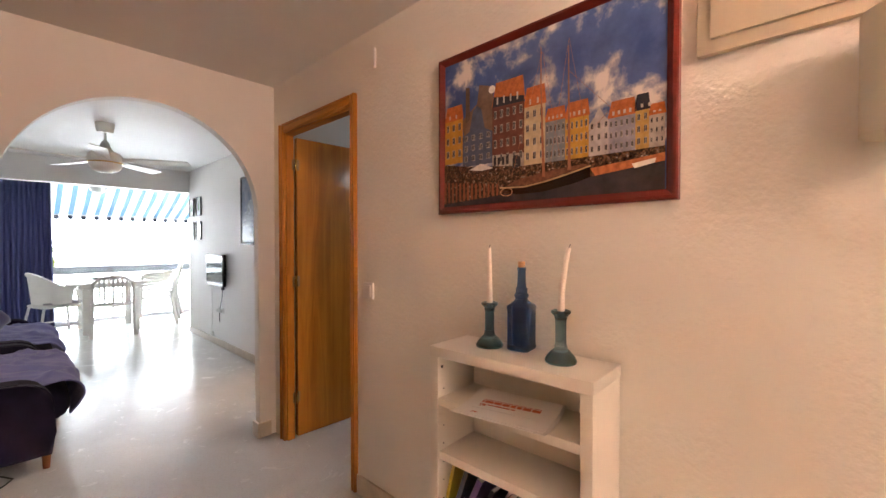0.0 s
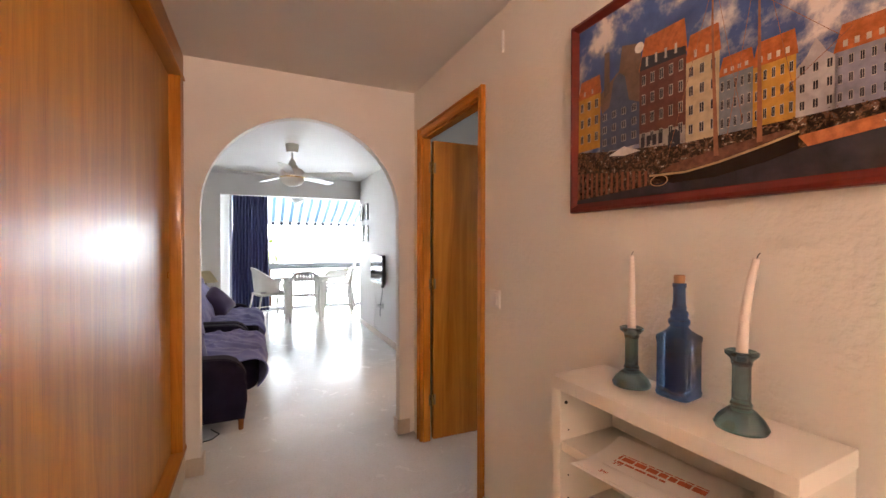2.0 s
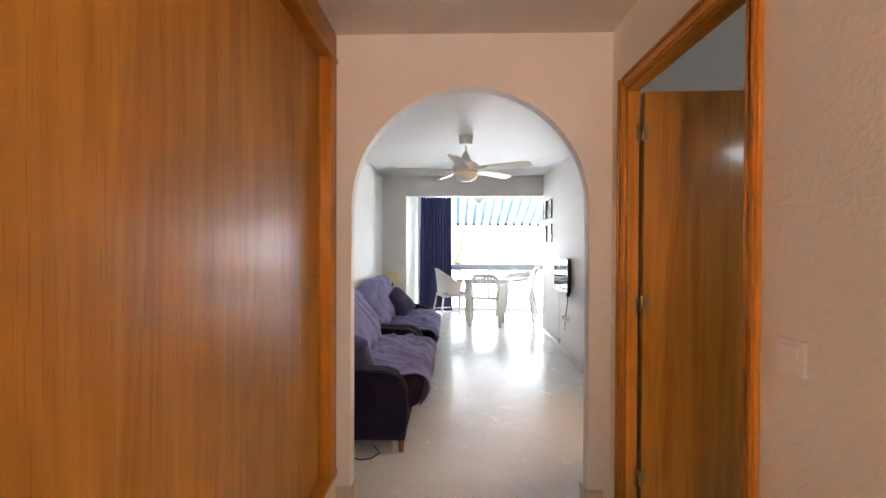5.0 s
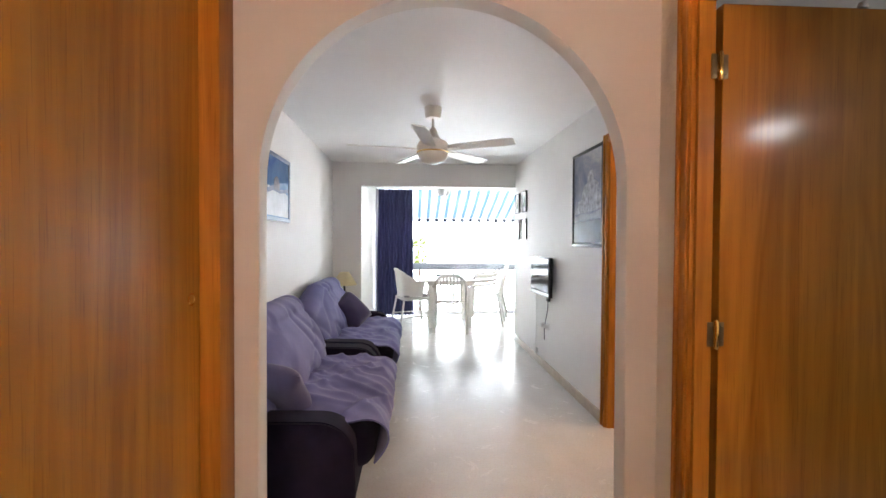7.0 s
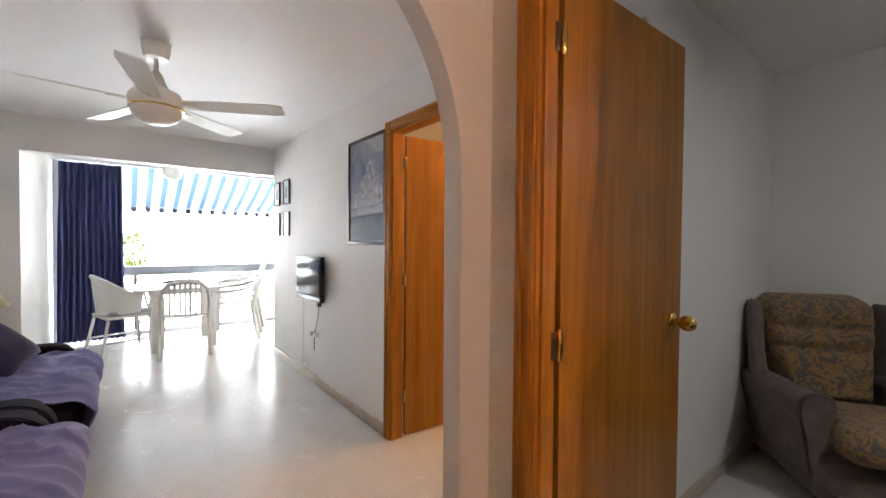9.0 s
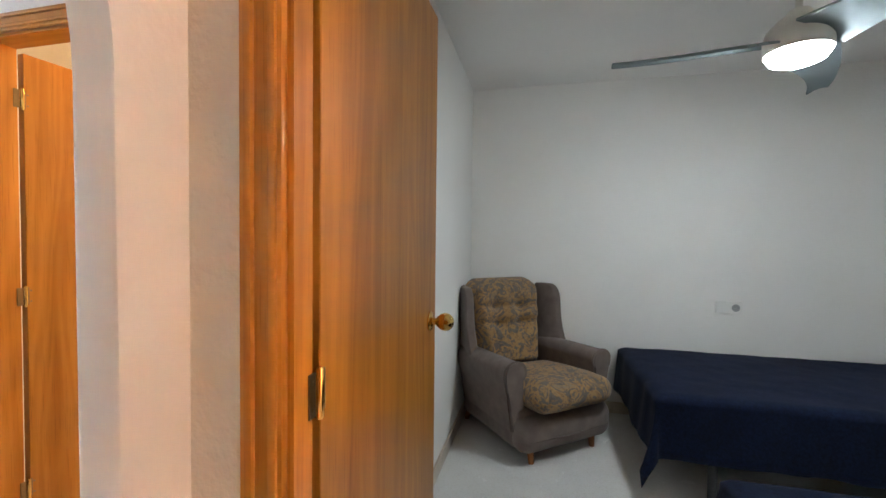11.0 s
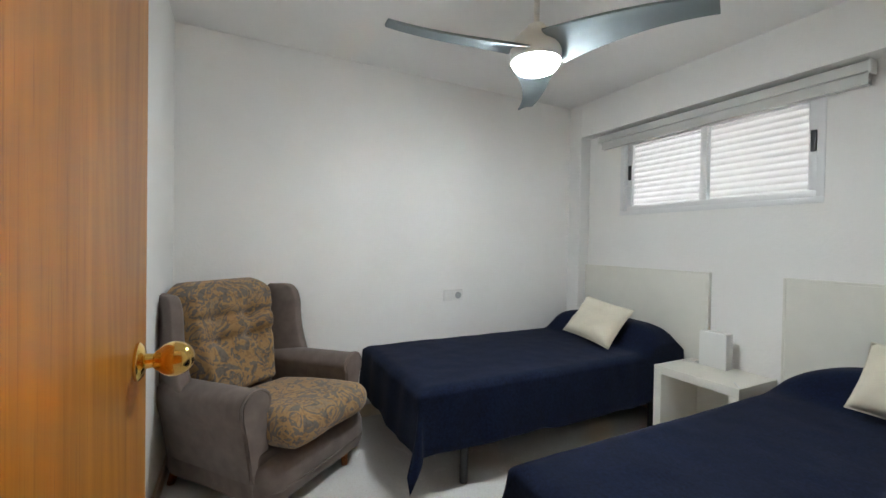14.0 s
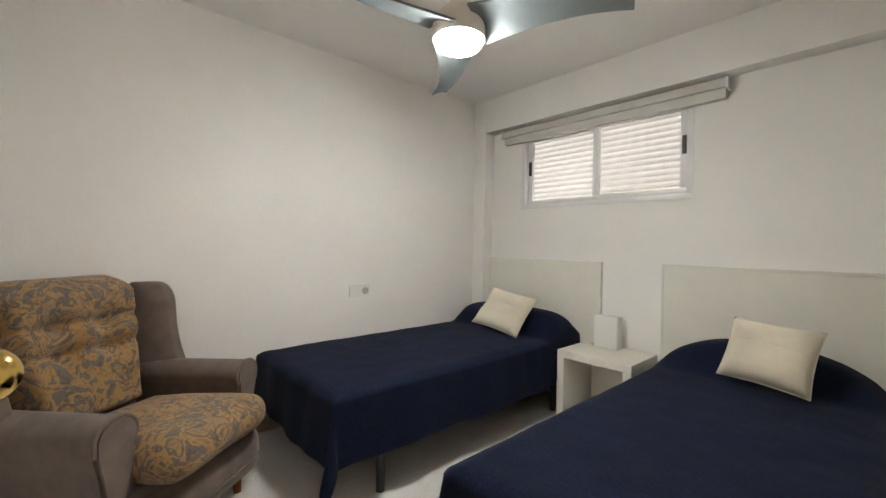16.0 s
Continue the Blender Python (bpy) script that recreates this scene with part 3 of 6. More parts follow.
# ---- hall ----
def sliding_wardrobe():
    w = thing("wardrobe", (0.0, 1.8, 0), "built-in wardrobe with two glossy varnished oak sliding doors", "wardrobe")
    y0, y1 = 0.74, ARCH_Y0 - 0.002
    part("body", box((-0.60, y0, 0.02), (-0.045, y1, 2.395)), DOOR_WOOD, w)
    part("fascia", box((-0.01, y0, 2.25), (0.072, y1, 2.398), 0.004), DOOR_WOOD_X, w)
    part("fascia_bead", box((0.072, y0, 2.25), (0.080, y1, 2.268), 0.003), PINE_Y, w)
    part("end_panel", box((-0.60, y0 - 0.02, 0), (0.072, y0, 2.398), 0.003), DOOR_WOOD, w)
    part("jamb", box((-0.04, y1 - 0.095, 0.19), (0.072, y1, 2.25), 0.003), PINE, w)
    part("plinth", box((-0.04, y0, 0), (0.068, y1, 0.165), 0.003), SKIRT, w, "cream stone plinth")
    part("bottom_rail", box((-0.04, y0, 0.165), (0.078, y1 - 0.002, 0.192), 0.004), PINE_Y, w)
    for name, a, b, x in (("sliding_door", y0, 1.92, 0.044), ("sliding_door", 1.84, y1 - 0.095, 0.016)):
        d = part(name, box((x - 0.022, a, 0.194), (x, b, 2.248), 0.002, 1), WARDROBE_WOOD, w)
        if x < 0.03:
            m = Matrix.Translation((x, b - 0.045, 1.17)) @ Matrix.Rotation(radians(90), 4, "Y")
            part("finger_pull", lathe([(0.017, -0.004), (0.018, 0.0015), (0.014, 0.0025), (0.012, -0.002), (0.004, -0.003)], seg=22, m=m), BRASS, d, "dull brass finger pull")


sliding_wardrobe()


def bookcase():
    b = thing("bookcase", (1.355, 0.86, 0), "low white lacquered open bookcase against the peach wall", "bookcase")
    x0, x1, y0, y1 = 1.232, 1.444, 0.562, 1.138
    top = 0.963
    part("side", box((x0, y0, 0), (x1, y0 + 0.034, top - 0.036), 0.002), WHITE_LACQUER, b)
    part("side", box((x0, y1 - 0.034, 0), (x1, y1, top - 0.036), 0.002), WHITE_LACQUER, b)
    part("top", box((x0 - 0.004, y0 - 0.003, top - 0.036), (x1, y1 + 0.003, top), 0.003), WHITE_LACQUER, b)
    part("back", box((x1 - 0.006, y0 + 0.034, 0.03), (x1, y1 - 0.034, top - 0.036)), WHITE_LACQUER, b)
    for z in (0.785, 0.597, 0.36, 0.10):
        part("shelf", box((x0 + 0.004, y0 + 0.035, z - 0.028), (x1 - 0.007, y1 - 0.035, z), 0.002), WHITE_LACQUER, b)
    bm = bmesh.new()
    for k in range(11):
        for xx in (x0 + 0.03,):
            lathe([(0.0025, -0.0005), (0.0025, 0.0008)], seg=8, bm=bm, m=Matrix.Translation((xx, y1 - 0.0345, 0.16 + 0.065 * k)) @ Matrix.Rotation(radians(90), 4, "X"))
    part("shelf_pin_holes", bm, BLACK, b, "row of small dark shelf-pin holes", kind="stuff")
    part("cam_cap", lathe([(0.005, -0.001), (0.005, 0.0015)], seg=12, m=Matrix.Translation((x0 + 0.02, y1 - 0.035, 0.89)) @ Matrix.Rotation(radians(90), 4, "X")), BLACK, b)
    b.matrix_basis = Matrix.Translation((1.352, 0.86, 0)) @ Matrix.Rotation(radians(1.8), 4, "Z")


bookcase()

# papers and magazines
sheet_m = Matrix.Translation((1.285, 0.85, 0.7865)) @ Matrix.Rotation(radians(10), 4, "Z")


def page(w, h, z, m, lift=0.0):
    return sheet(lambda u, v: m @ Vector(((u - 0.5) * w, (v - 0.5) * h, z + lift * (u - 0.4) ** 2)), 8, 8, 0.0012)


solid("paper_sleeve", page(0.215, 0.31, 0.0, sheet_m, 0.05), PAPER, "loose white papers in a clear sleeve on the shelf", "papers")
flyer = thing("flyer", sheet_m @ Matrix.Translation((0, 0, 0.006)), "printed flyer with orange-red lettering", "flyer")
fm = sheet_m @ Matrix.Translation((0.022, 0.0, 0.008)) @ Matrix.Rotation(radians(4), 4, "Z")
part("page", page(0.125, 0.225, 0.0, fm, 0.03), PAPER, flyer)
rng = random.Random(4)
for row, (xo, lo, hi, th) in enumerate(((0.048, -0.07, 0.095, 0.010), (0.028, -0.095, 0.10, 0.022), (0.002, -0.095, 0.10, 0.020), (-0.022, -0.02, 0.10, 0.008))):
    bm = bmesh.new()
    y = lo
    while y < hi:
        step = rng.uniform(0.012, 0.03)
        box((xo - th / 2, y, 0.0016), (xo + th / 2, min(y + step, hi), 0.0022), bm=bm)
        y += step + 0.004
    bm.transform(fm)
    part("print_line", bm, RED_INK, flyer, "orange-red print", kind="stuff")


def lettering(words, size, m):
    """Flat letters of the built-in font; text runs along -y of m, upright towards +x."""
    cu = bpy.data.curves.new("lettering", "FONT")
    cu.body, cu.size, cu.extrude = words, size, 0.0003
    tmp = bpy.data.objects.new("lettering", cu)
    me = bpy.data.meshes.new_from_object(tmp)
    bm = bmesh.new()
    bm.from_mesh(me)
    for v in bm.verts:
        v.co = m @ Vector((v.co.y, -v.co.x, v.co.z))
    bpy.data.objects.remove(tmp)
    bpy.data.meshes.remove(me)
    return bm


part("lettering", lettering("3\u00aaF", 0.017, fm @ Matrix.Translation((-0.040, 0.098, 0.0021))), RED_INK, flyer, "small orange-red lettering")
tag2 = thing("printed_page", sheet_m @ Matrix.Translation((0, 0, 0.004)), "lettering on the sheet inside the sleeve", "papers")
part("lettering", lettering("3\u00aaF", 0.017, sheet_m @ Matrix.Translation((-0.082, 0.095, 0.010))), RED_INK, tag2, "small orange-red lettering")
part("insert", page(0.20, 0.29, 0.003, sheet_m, 0.05), PAPER, tag2)
book_cols = [(0.42, 0.30, 0.03), (0.02, 0.02, 0.05), (0.08, 0.04, 0.16), (0.03, 0.03, 0.035), (0.05, 0.02, 0.05), (0.45, 0.40, 0.08)]
y = 1.118
for i, c in enumerate(book_cols):
    mat_b = plain("book_cover_%d" % i, c, 0.35, var=0.15, bump=0.02)
    t = 0.014 + 0.004 * (i % 3)
    lean = 14 + 5 * i
    m = Matrix.Translation((1.35, y, 0.362)) @ Matrix.Rotation(radians(lean), 4, "X")
    bk = thing("book", m, "thin book leaning on the lower shelf", "book", "leaning books")
    bm = box((-0.085, -t, 0), (0.06, 0.0, 0.205 - 0.006 * i), 0.001, 1)
    bm.transform(m)
    part("cover", bm, mat_b, bk)
    bm = box((-0.0845, -t + 0.002, 0.003), (0.062, -0.002, 0.206 - 0.006 * i))
    bm.transform(m)
    part("pages", bm, PAPER, bk)
    y -= t + 0.024
for k, (z, c, w) in enumerate(((0.361, (0.40, 0.36, 0.08), 0.26), (0.375, (0.50, 0.44, 0.12), 0.24), (0.389, (0.62, 0.6, 0.55), 0.22))):
    bm = box((1.262, 0.625, z), (1.42, 0.625 + w, z + 0.013), 0.002)
    solid("magazine", bm, plain("magazine_cover_%d" % k, c, 0.3, var=0.2, scale=20, bump=0.0), "flat magazine with a yellow cover on the lower shelf", "magazine", "stacked magazines")


def candlestick(x, y, h, lean):
    c = thing("candlestick", (x, y, 0.963), "teal pressed-glass candlestick holding a crooked white candle", "candlestick", "candlesticks on the bookcase")
    pr = [(0.004, 0.0), (0.046, 0.0), (0.048, 0.006), (0.040, 0.020), (0.028, 0.032), (0.018, 0.040), (0.020, 0.046), (0.0165, 0.052), (0.0165, 0.118), (0.019, 0.124), (0.018, 0.128), (0.029, 0.139), (0.030, 0.145), (0.025, 0.147), (0.013, 0.142), (0.012, 0.120), (0.003, 0.118)]
    part("holder", lathe([(r, z * h / 0.147) for r, z in pr], (x, y, 0.9635), 36), TEAL_GLASS, c)
    pts = [(x, y - lean * 0.12 * s * s, 0.9635 + h * 0.86 + 0.21 * s) for s in [i / 10 for i in range(11)]]
    cd = part("candle", tube(pts, 0.0108, 14, taper=0.0062), WAX, c, "crooked white candle")
    top = Vector(pts[-1])
    part("wick", tube([top, top + Vector((0, -0.002, 0.006)), top + Vector((0, -0.006, 0.011))], 0.0009, 6), BLACK, cd)


candlestick(1.352, 0.975, 0.155, -0.02)
candlestick(1.345, 0.703, 0.158, 0.21)


def square_bottle():
    b = thing("bottle", (1.388, 0.868, 0.9635), "square cobalt-blue glass bottle with a cork", "bottle")

    def ring(z, half, r, bm, n=6):
        out = []
        for q in range(4):
            for k in range(n):
                a = radians(90 * q + 90 * k / (n - 1))
                cx_, cy_ = (1, -1, -1, 1)[q] * (half - r), (1, 1, -1, -1)[q] * (half - r)
                p = Vector((cx_ + r * math.cos(a), cy_ + r * math.sin(a), z))
                out.append(bm.verts.new(Matrix.Translation((1.388, 0.868, 0.9635)) @ Matrix.Rotation(radians(8), 4, "Z") @ (p * 0.93)))
        return out

    bm = bmesh.new()
    prof = [(0.0, 0.036, 0.012), (0.004, 0.041, 0.010), (0.012, 0.042, 0.007), (0.018, 0.040, 0.007), (0.125, 0.040, 0.007), (0.132, 0.042, 0.007), (0.140, 0.042, 0.008), (0.150, 0.034, 0.02), (0.160, 0.027, 0.026), (0.170, 0.0215, 0.0214), (0.178, 0.026, 0.0259), (0.188, 0.0265, 0.0264), (0.196, 0.020, 0.0199), (0.202, 0.0215, 0.0214), (0.212, 0.022, 0.0219), (0.220, 0.016, 0.0159), (0.228, 0.018, 0.0179), (0.234, 0.0155, 0.0154), (0.285, 0.0145, 0.0144), (0.288, 0.0165, 0.0164), (0.300, 0.0165, 0.0164)]
    rings = [ring(z * 1.15 if z <= 0.14 else 0.161 + (z - 0.14) * 0.869, h, r, bm) for z, h, r in prof]
    for a, c in zip(rings, rings[1:]):
        n = len(a)
        for k in range(n):
            bm.faces.new((a[k], a[(k + 1) % n], c[(k + 1) % n], c[k]))
    bm.faces.new(list(reversed(rings[0])))
    bm.faces.new(rings[-1])
    part("glass_body", bm, BLUE_GLASS, b)
    part("cork", lathe([(0.0118, 0.2795), (0.0126, 0.288), (0.0126, 0.297), (0.011, 0.299)], (1.388, 0.868, 0.9635), 20), CORK, b, "brown cork")


square_bottle()

# ---- the large harbour picture ----
PY, PZ, PW, PH = 1.300, 2.078, 0.888, 0.635


def on_print(u, v, d):
    return Vector((HALL_X1 - 0.018 - d, PY - 0.028 - u * (PW - 0.056), PZ - 0.028 - v * (PH - 0.056)))


def flat(name, outline, mat, parent, d, label=""):
    return part(name, prism(outline, on_print, d, d - 0.0006), mat, parent, label)


def rects(items, d, bm=None):
    bm = bm or bmesh.new()
    for a, b, c, e in items:
        prism([(a, b), (c, b), (c, e), (a, e)], on_print, d, d - 0.0005, bm)
    return bm


def ink(name, c, var=0.28, scale=38):
    return plain("print_" + name, c, 0.22, var=var, scale=scale, bump=0.0)


def sky_print():
    m, nt, b = base("print_sky")
    v = coords(nt, (1, 1, 1))
    cl = noise_tex(nt, v, 5.4, 7, 0.6, 0.15)
    col = ramp(nt, cl, [(0.35, (0.030, 0.058, 0.18)), (0.50, (0.060, 0.10, 0.25)), (0.555, (0.26, 0.27, 0.34)), (0.61, (0.62, 0.57, 0.53))])
    nt.links.new(col, b.inputs["Base Color"])
    b.inputs["Roughness"].default_value = 0.22
    return m


def crowd_print():
    m, nt, b = base("print_crowd")
    v = coords(nt, (1, 1, 1))
    n = noise_tex(nt, v, 75.0, 3, 0.7, 0.6)
    col = ramp(nt, n, [(0.36, (0.015, 0.012, 0.012)), (0.50, (0.04, 0.026, 0.02)), (0.57, (0.15, 0.07, 0.04)), (0.63, (0.10, 0.08, 0.065)), (0.70, (0.42, 0.36, 0.30))])
    nt.links.new(col, b.inputs["Base Color"])
    b.inputs["Roughness"].default_value = 0.22
    return m


def harbour_picture():
    pic = thing("picture", (HALL_X1 - 0.01, PY - PW / 2, PZ - PH), "large harbour photograph in a red mahogany frame", "picture")
    x1 = HALL_X1 - 0.001

    def rail(a0, a1, horizontal):
        """A moulding with a rounded face between two mitred ends."""
        prof = [(0.0, 0.0), (0.0, 0.024), (0.004, 0.030), (0.012, 0.031), (0.020, 0.026), (0.026, 0.020), (0.030, 0.019), (0.030, 0.0)]
        bm = bmesh.new()
        rows = []
        for end in (0, 1):
            row = []
            for off, d in prof:
                if horizontal:
                    zz = a0 - off if a1 > 0 else a0 + off
                    yy = PY - off if end == 0 else PY - PW + off
                    row.append(bm.verts.new((x1 - d, yy, zz)))
                else:
                    yy = a0 - off if a1 > 0 else a0 + off
                    zz = PZ - off if end == 0 else PZ - PH + off
                    row.append(bm.verts.new((x1 - d, yy, zz)))
            rows.append(row)
        n = len(prof)
        for k in range(n):
            bm.faces.new((rows[0][k], rows[0][(k + 1) % n], rows[1][(k + 1) % n], rows[1][k]))
        bm.faces.new(rows[0])
        bm.faces.new(list(reversed(rows[1])))
        return bm

    for a0, a1, hz in ((PZ, 1, True), (PZ - PH, -1, True), (PY, 1, False), (PY - PW, -1, False)):
        part("frame_rail", rail(a0, a1, hz), MAHOGANY, pic, "red mahogany moulding")
    part("print", box((x1 - 0.0155, PY - PW + 0.022, PZ - PH + 0.022), (x1 - 0.004, PY - 0.022, PZ - 0.022)), sky_print(), pic, "blue sky with white clouds")
    dark_pane = ink("pane", (0.03, 0.03, 0.04))
    white = ink("white_trim", (0.60, 0.57, 0.53))
    trim = ink("window_trim", (0.40, 0.37, 0.34))
    roof = ink("roof_tile", (0.36, 0.115, 0.04), 0.35, 60)
    slate = ink("slate", (0.03, 0.03, 0.04))
    # u0, u1, eaves, ridge, foot, wall colour, roof, rows, columns
    houses = [
        (0.005, 0.118, 0.40, 0.30, 0.70, (0.46, 0.24, 0.05), roof, 3, 3, "yellow"),
        (0.118, 0.292, 0.51, 0.34, 0.735, (0.085, 0.10, 0.15), slate, 3, 4, "slate blue"),
        (0.292, 0.457, 0.385, 0.235, 0.785, (0.13, 0.055, 0.045), roof, 4, 5, "dark brown"),
        (0.457, 0.555, 0.44, 0.325, 0.795, (0.50, 0.41, 0.27), roof, 4, 3, "cream"),
        (0.555, 0.641, 0.555, 0.48, 0.80, (0.20, 0.22, 0.25), roof, 3, 5, "grey"),
        (0.641, 0.735, 0.565, 0.475, 0.80, (0.48, 0.27, 0.06), roof, 3, 5, "yellow"),
        (0.808, 0.90, 0.61, 0.525, 0.80, (0.27, 0.27, 0.33), roof, 3, 5, "lilac grey"),
        (0.735, 0.812, 0.60, 0.535, 0.80, (0.42, 0.40, 0.41), white, 3, 3, "pale"),
        (0.90, 0.944, 0.60, 0.52, 0.795, (0.44, 0.28, 0.10), slate, 3, 2, "ochre"),
        (0.944, 0.993, 0.635, 0.58, 0.79, (0.38, 0.34, 0.32), roof, 3, 3, "stone"),
    ]
    for i, (a, b, ev, rg, foot, c, rf, nr, nc, word) in enumerate(houses):
        c = mul(c, 0.86)
        ov = 0.004
        if word in ("slate blue", "pale"):
            steps = [(a, foot), (a, ev + 0.02), (a + 0.25 * (b - a), ev - 0.01), (a + 0.36 * (b - a), rg + 0.03), (a + 0.5 * (b - a), rg), (a + 0.64 * (b - a), rg + 0.03), (a + 0.75 * (b - a), ev - 0.01), (b, ev + 0.02), (b, foot)]
            flat("house", steps, ink("house_%d" % i, c), pic, 0.0022, word + " house front with a stepped gable")
        else:
            flat("house_roof", [(a - ov, ev), (a + 0.12 * (b - a), rg), (b - 0.04 * (b - a), rg), (b + ov, ev)], rf, pic, 0.0019, "tiled roof")
            flat("house", [(a, foot), (a, ev), (b, ev), (b, foot)], ink("house_%d" % i, c), pic, 0.0022, word + " house front")
            dorm = []
            for k in range(max(2, nc - 1)):
                u = a + (k + 0.7) * (b - a) / (nc - 0.2)
                dorm.append((u, rg + 0.62 * (ev - rg), u + 0.008, ev - 0.012))
            part("dormer", rects(dorm, 0.0026), trim, pic, "pale dormers", kind="stuff")
        whites, panes = [], []
        for rr in range(nr):
            for k in range(nc):
                cw = (b - a) / nc
                hh = (foot - ev) / (nr + 0.3)
                u, v = a + (k + 0.5) * cw, ev + (rr + 0.55) * hh
                wu, wv = cw * 0.21, hh * 0.27
                whites.append((u - wu, v - wv, u + wu, v + wv))
                panes.append((u - wu * 0.82, v - wv * 0.86, u - wu * 0.12, v + wv * 0.86))
                panes.append((u + wu * 0.12, v - wv * 0.86, u + wu * 0.82, v + wv * 0.86))
        part("window_trim", rects(whites, 0.0026), trim, pic, "white window trim", kind="stuff")
        part("window_pane", rects(panes, 0.003), dark_pane, pic, "dark window panes", kind="stuff")
    flat("chimney", [(0.135, 0.44), (0.137, 0.20), (0.160, 0.205), (0.162, 0.42)], ink("chimney", (0.10, 0.07, 0.06)), pic, 0.0018)
    flat("gable", [(0.110, 0.42), (0.205, 0.33), (0.217, 0.21), (0.296, 0.245), (0.296, 0.62), (0.13, 0.55)], ink("gable", (0.15, 0.10, 0.075)), pic, 0.0016, "brown side gable")
    flat("ground_floor", [(0.293, 0.79), (0.293, 0.69), (0.456, 0.705), (0.456, 0.795)], ink("stucco", (0.30, 0.27, 0.25)), pic, 0.0024, "pale ground floor")
    part("shop_window", rects([(0.30 + 0.022 * k, 0.71, 0.314 + 0.022 * k, 0.76) for k in range(4)], 0.0032), dark_pane, pic, "dark shop windows", kind="stuff")
    flat("archway", [(0.40, 0.79), (0.40, 0.735), (0.412, 0.715), (0.428, 0.715), (0.44, 0.735), (0.44, 0.79)], dark_pane, pic, 0.0032, "dark archway")
    flat("eaves_shade", [(0.292, 0.385), (0.30, 0.32), (0.455, 0.36), (0.457, 0.395)], slate, pic, 0.0024, "dark row of dormers")
    flat("clock", [(0.29 + 0.018 * math.cos(t), 0.265 + 0.026 * math.sin(t)) for t in [k * math.pi / 8 for k in range(16)]], white, pic, 0.0028, "round white dish on the roof")
    # quay crowd, quay wall, water and boats
    r3 = random.Random(5)
    crowd_mats = [ink("crowd_%d" % i, c, 0.1) for i, c in enumerate(((0.05, 0.03, 0.025), (0.16, 0.08, 0.05), (0.42, 0.37, 0.32), (0.08, 0.05, 0.035), (0.18, 0.11, 0.06)))]
    flat("quay", [(0.002, 0.995), (0.002, 0.70), (0.15, 0.735), (0.45, 0.785), (0.75, 0.79), (0.995, 0.79), (0.995, 0.86), (0.74, 0.90), (0.60, 0.995)], crowd_print(), pic, 0.0030, "crowded quay with stalls")
    for k, mt in enumerate(crowd_mats[1:]):
        items = []
        for _ in range(70):
            u = r3.uniform(0.01, 0.98)
            v = r3.uniform(0.70 + 0.16 * min(u, 0.5), 0.80 + 0.07 * min(u, 0.6))
            s = r3.uniform(0.0012, 0.0042)
            items.append((u, v, min(0.992, u + s * r3.uniform(0.7, 2.4)), v + s * r3.uniform(0.6, 1.6)))
        part("quay_awning", rects(items, 0.0034 + 0.0002 * k), mt, pic, "cafe awnings and stalls along the quay", kind="stuff")
    flat("parasol", [(0.162, 0.762), (0.23, 0.730), (0.30, 0.772), (0.23, 0.778)], white, pic, 0.0046, "white parasol")
    posts = [(0.004 + 0.024 * k, 0.825 + 0.004 * k, 0.004 + 0.024 * k + 0.010, 0.975 - 0.002 * k) for k in range(14)]
    part("quay_post", rects(posts, 0.0044), ink("quay_timber", (0.20, 0.075, 0.045)), pic, "row of red timber posts", kind="stuff")
    flat("water", [(0.002, 0.998), (0.002, 0.978), (0.34, 0.95), (0.60, 0.93), (0.76, 0.896), (0.995, 0.862), (0.995, 0.998)], ink("water", (0.035, 0.032, 0.040), 0.35, 22), pic, 0.0048, "dark harbour water")
    flat("quay_edge", [(0.742, 0.855), (0.90, 0.835), (0.995, 0.822), (0.995, 0.862), (0.762, 0.897)], ink("quay_brick", (0.34, 0.12, 0.05), 0.4, 60), pic, 0.0052, "orange quay edge")
    flat("white_boat", [(0.89, 0.858), (0.968, 0.843), (0.964, 0.866), (0.899, 0.882)], white, pic, 0.0056, "small white boat")
    hull = [(0.337, 0.910), (0.46, 0.918), (0.56, 0.900), (0.66, 0.872), (0.743, 0.845), (0.743, 0.90), (0.68, 0.925), (0.55, 0.955), (0.42, 0.955)]
    flat("hull", hull, ink("hull", (0.012, 0.010, 0.012)), pic, 0.0058, "dark sailing ship hull")
    flat("gunwale", [(0.335, 0.900), (0.46, 0.910), (0.56, 0.892), (0.66, 0.864), (0.745, 0.836), (0.745, 0.845), (0.66, 0.873), (0.56, 0.901), (0.46, 0.919), (0.337, 0.910)], ink("gunwale", (0.40, 0.28, 0.16)), pic, 0.0062, "pale ship rail")
    flat("deckhouse", [(0.37, 0.898), (0.42, 0.868), (0.60, 0.835), (0.72, 0.825), (0.735, 0.838), (0.56, 0.891), (0.46, 0.908)], ink("deck", (0.13, 0.06, 0.04), 0.5, 60), pic, 0.0060)
    mast = ink("mast", (0.26, 0.12, 0.07))
    flat("mast", [(0.545, 0.87), (0.5345, 0.33), (0.536, 0.114), (0.539, 0.114), (0.5405, 0.33), (0.558, 0.87)], mast, pic, 0.0064)
    flat("mast", [(0.654, 0.85), (0.654, 0.39), (0.6545, 0.16), (0.6575, 0.16), (0.660, 0.39), (0.667, 0.85)], mast, pic, 0.0064)
    bm = bmesh.new()
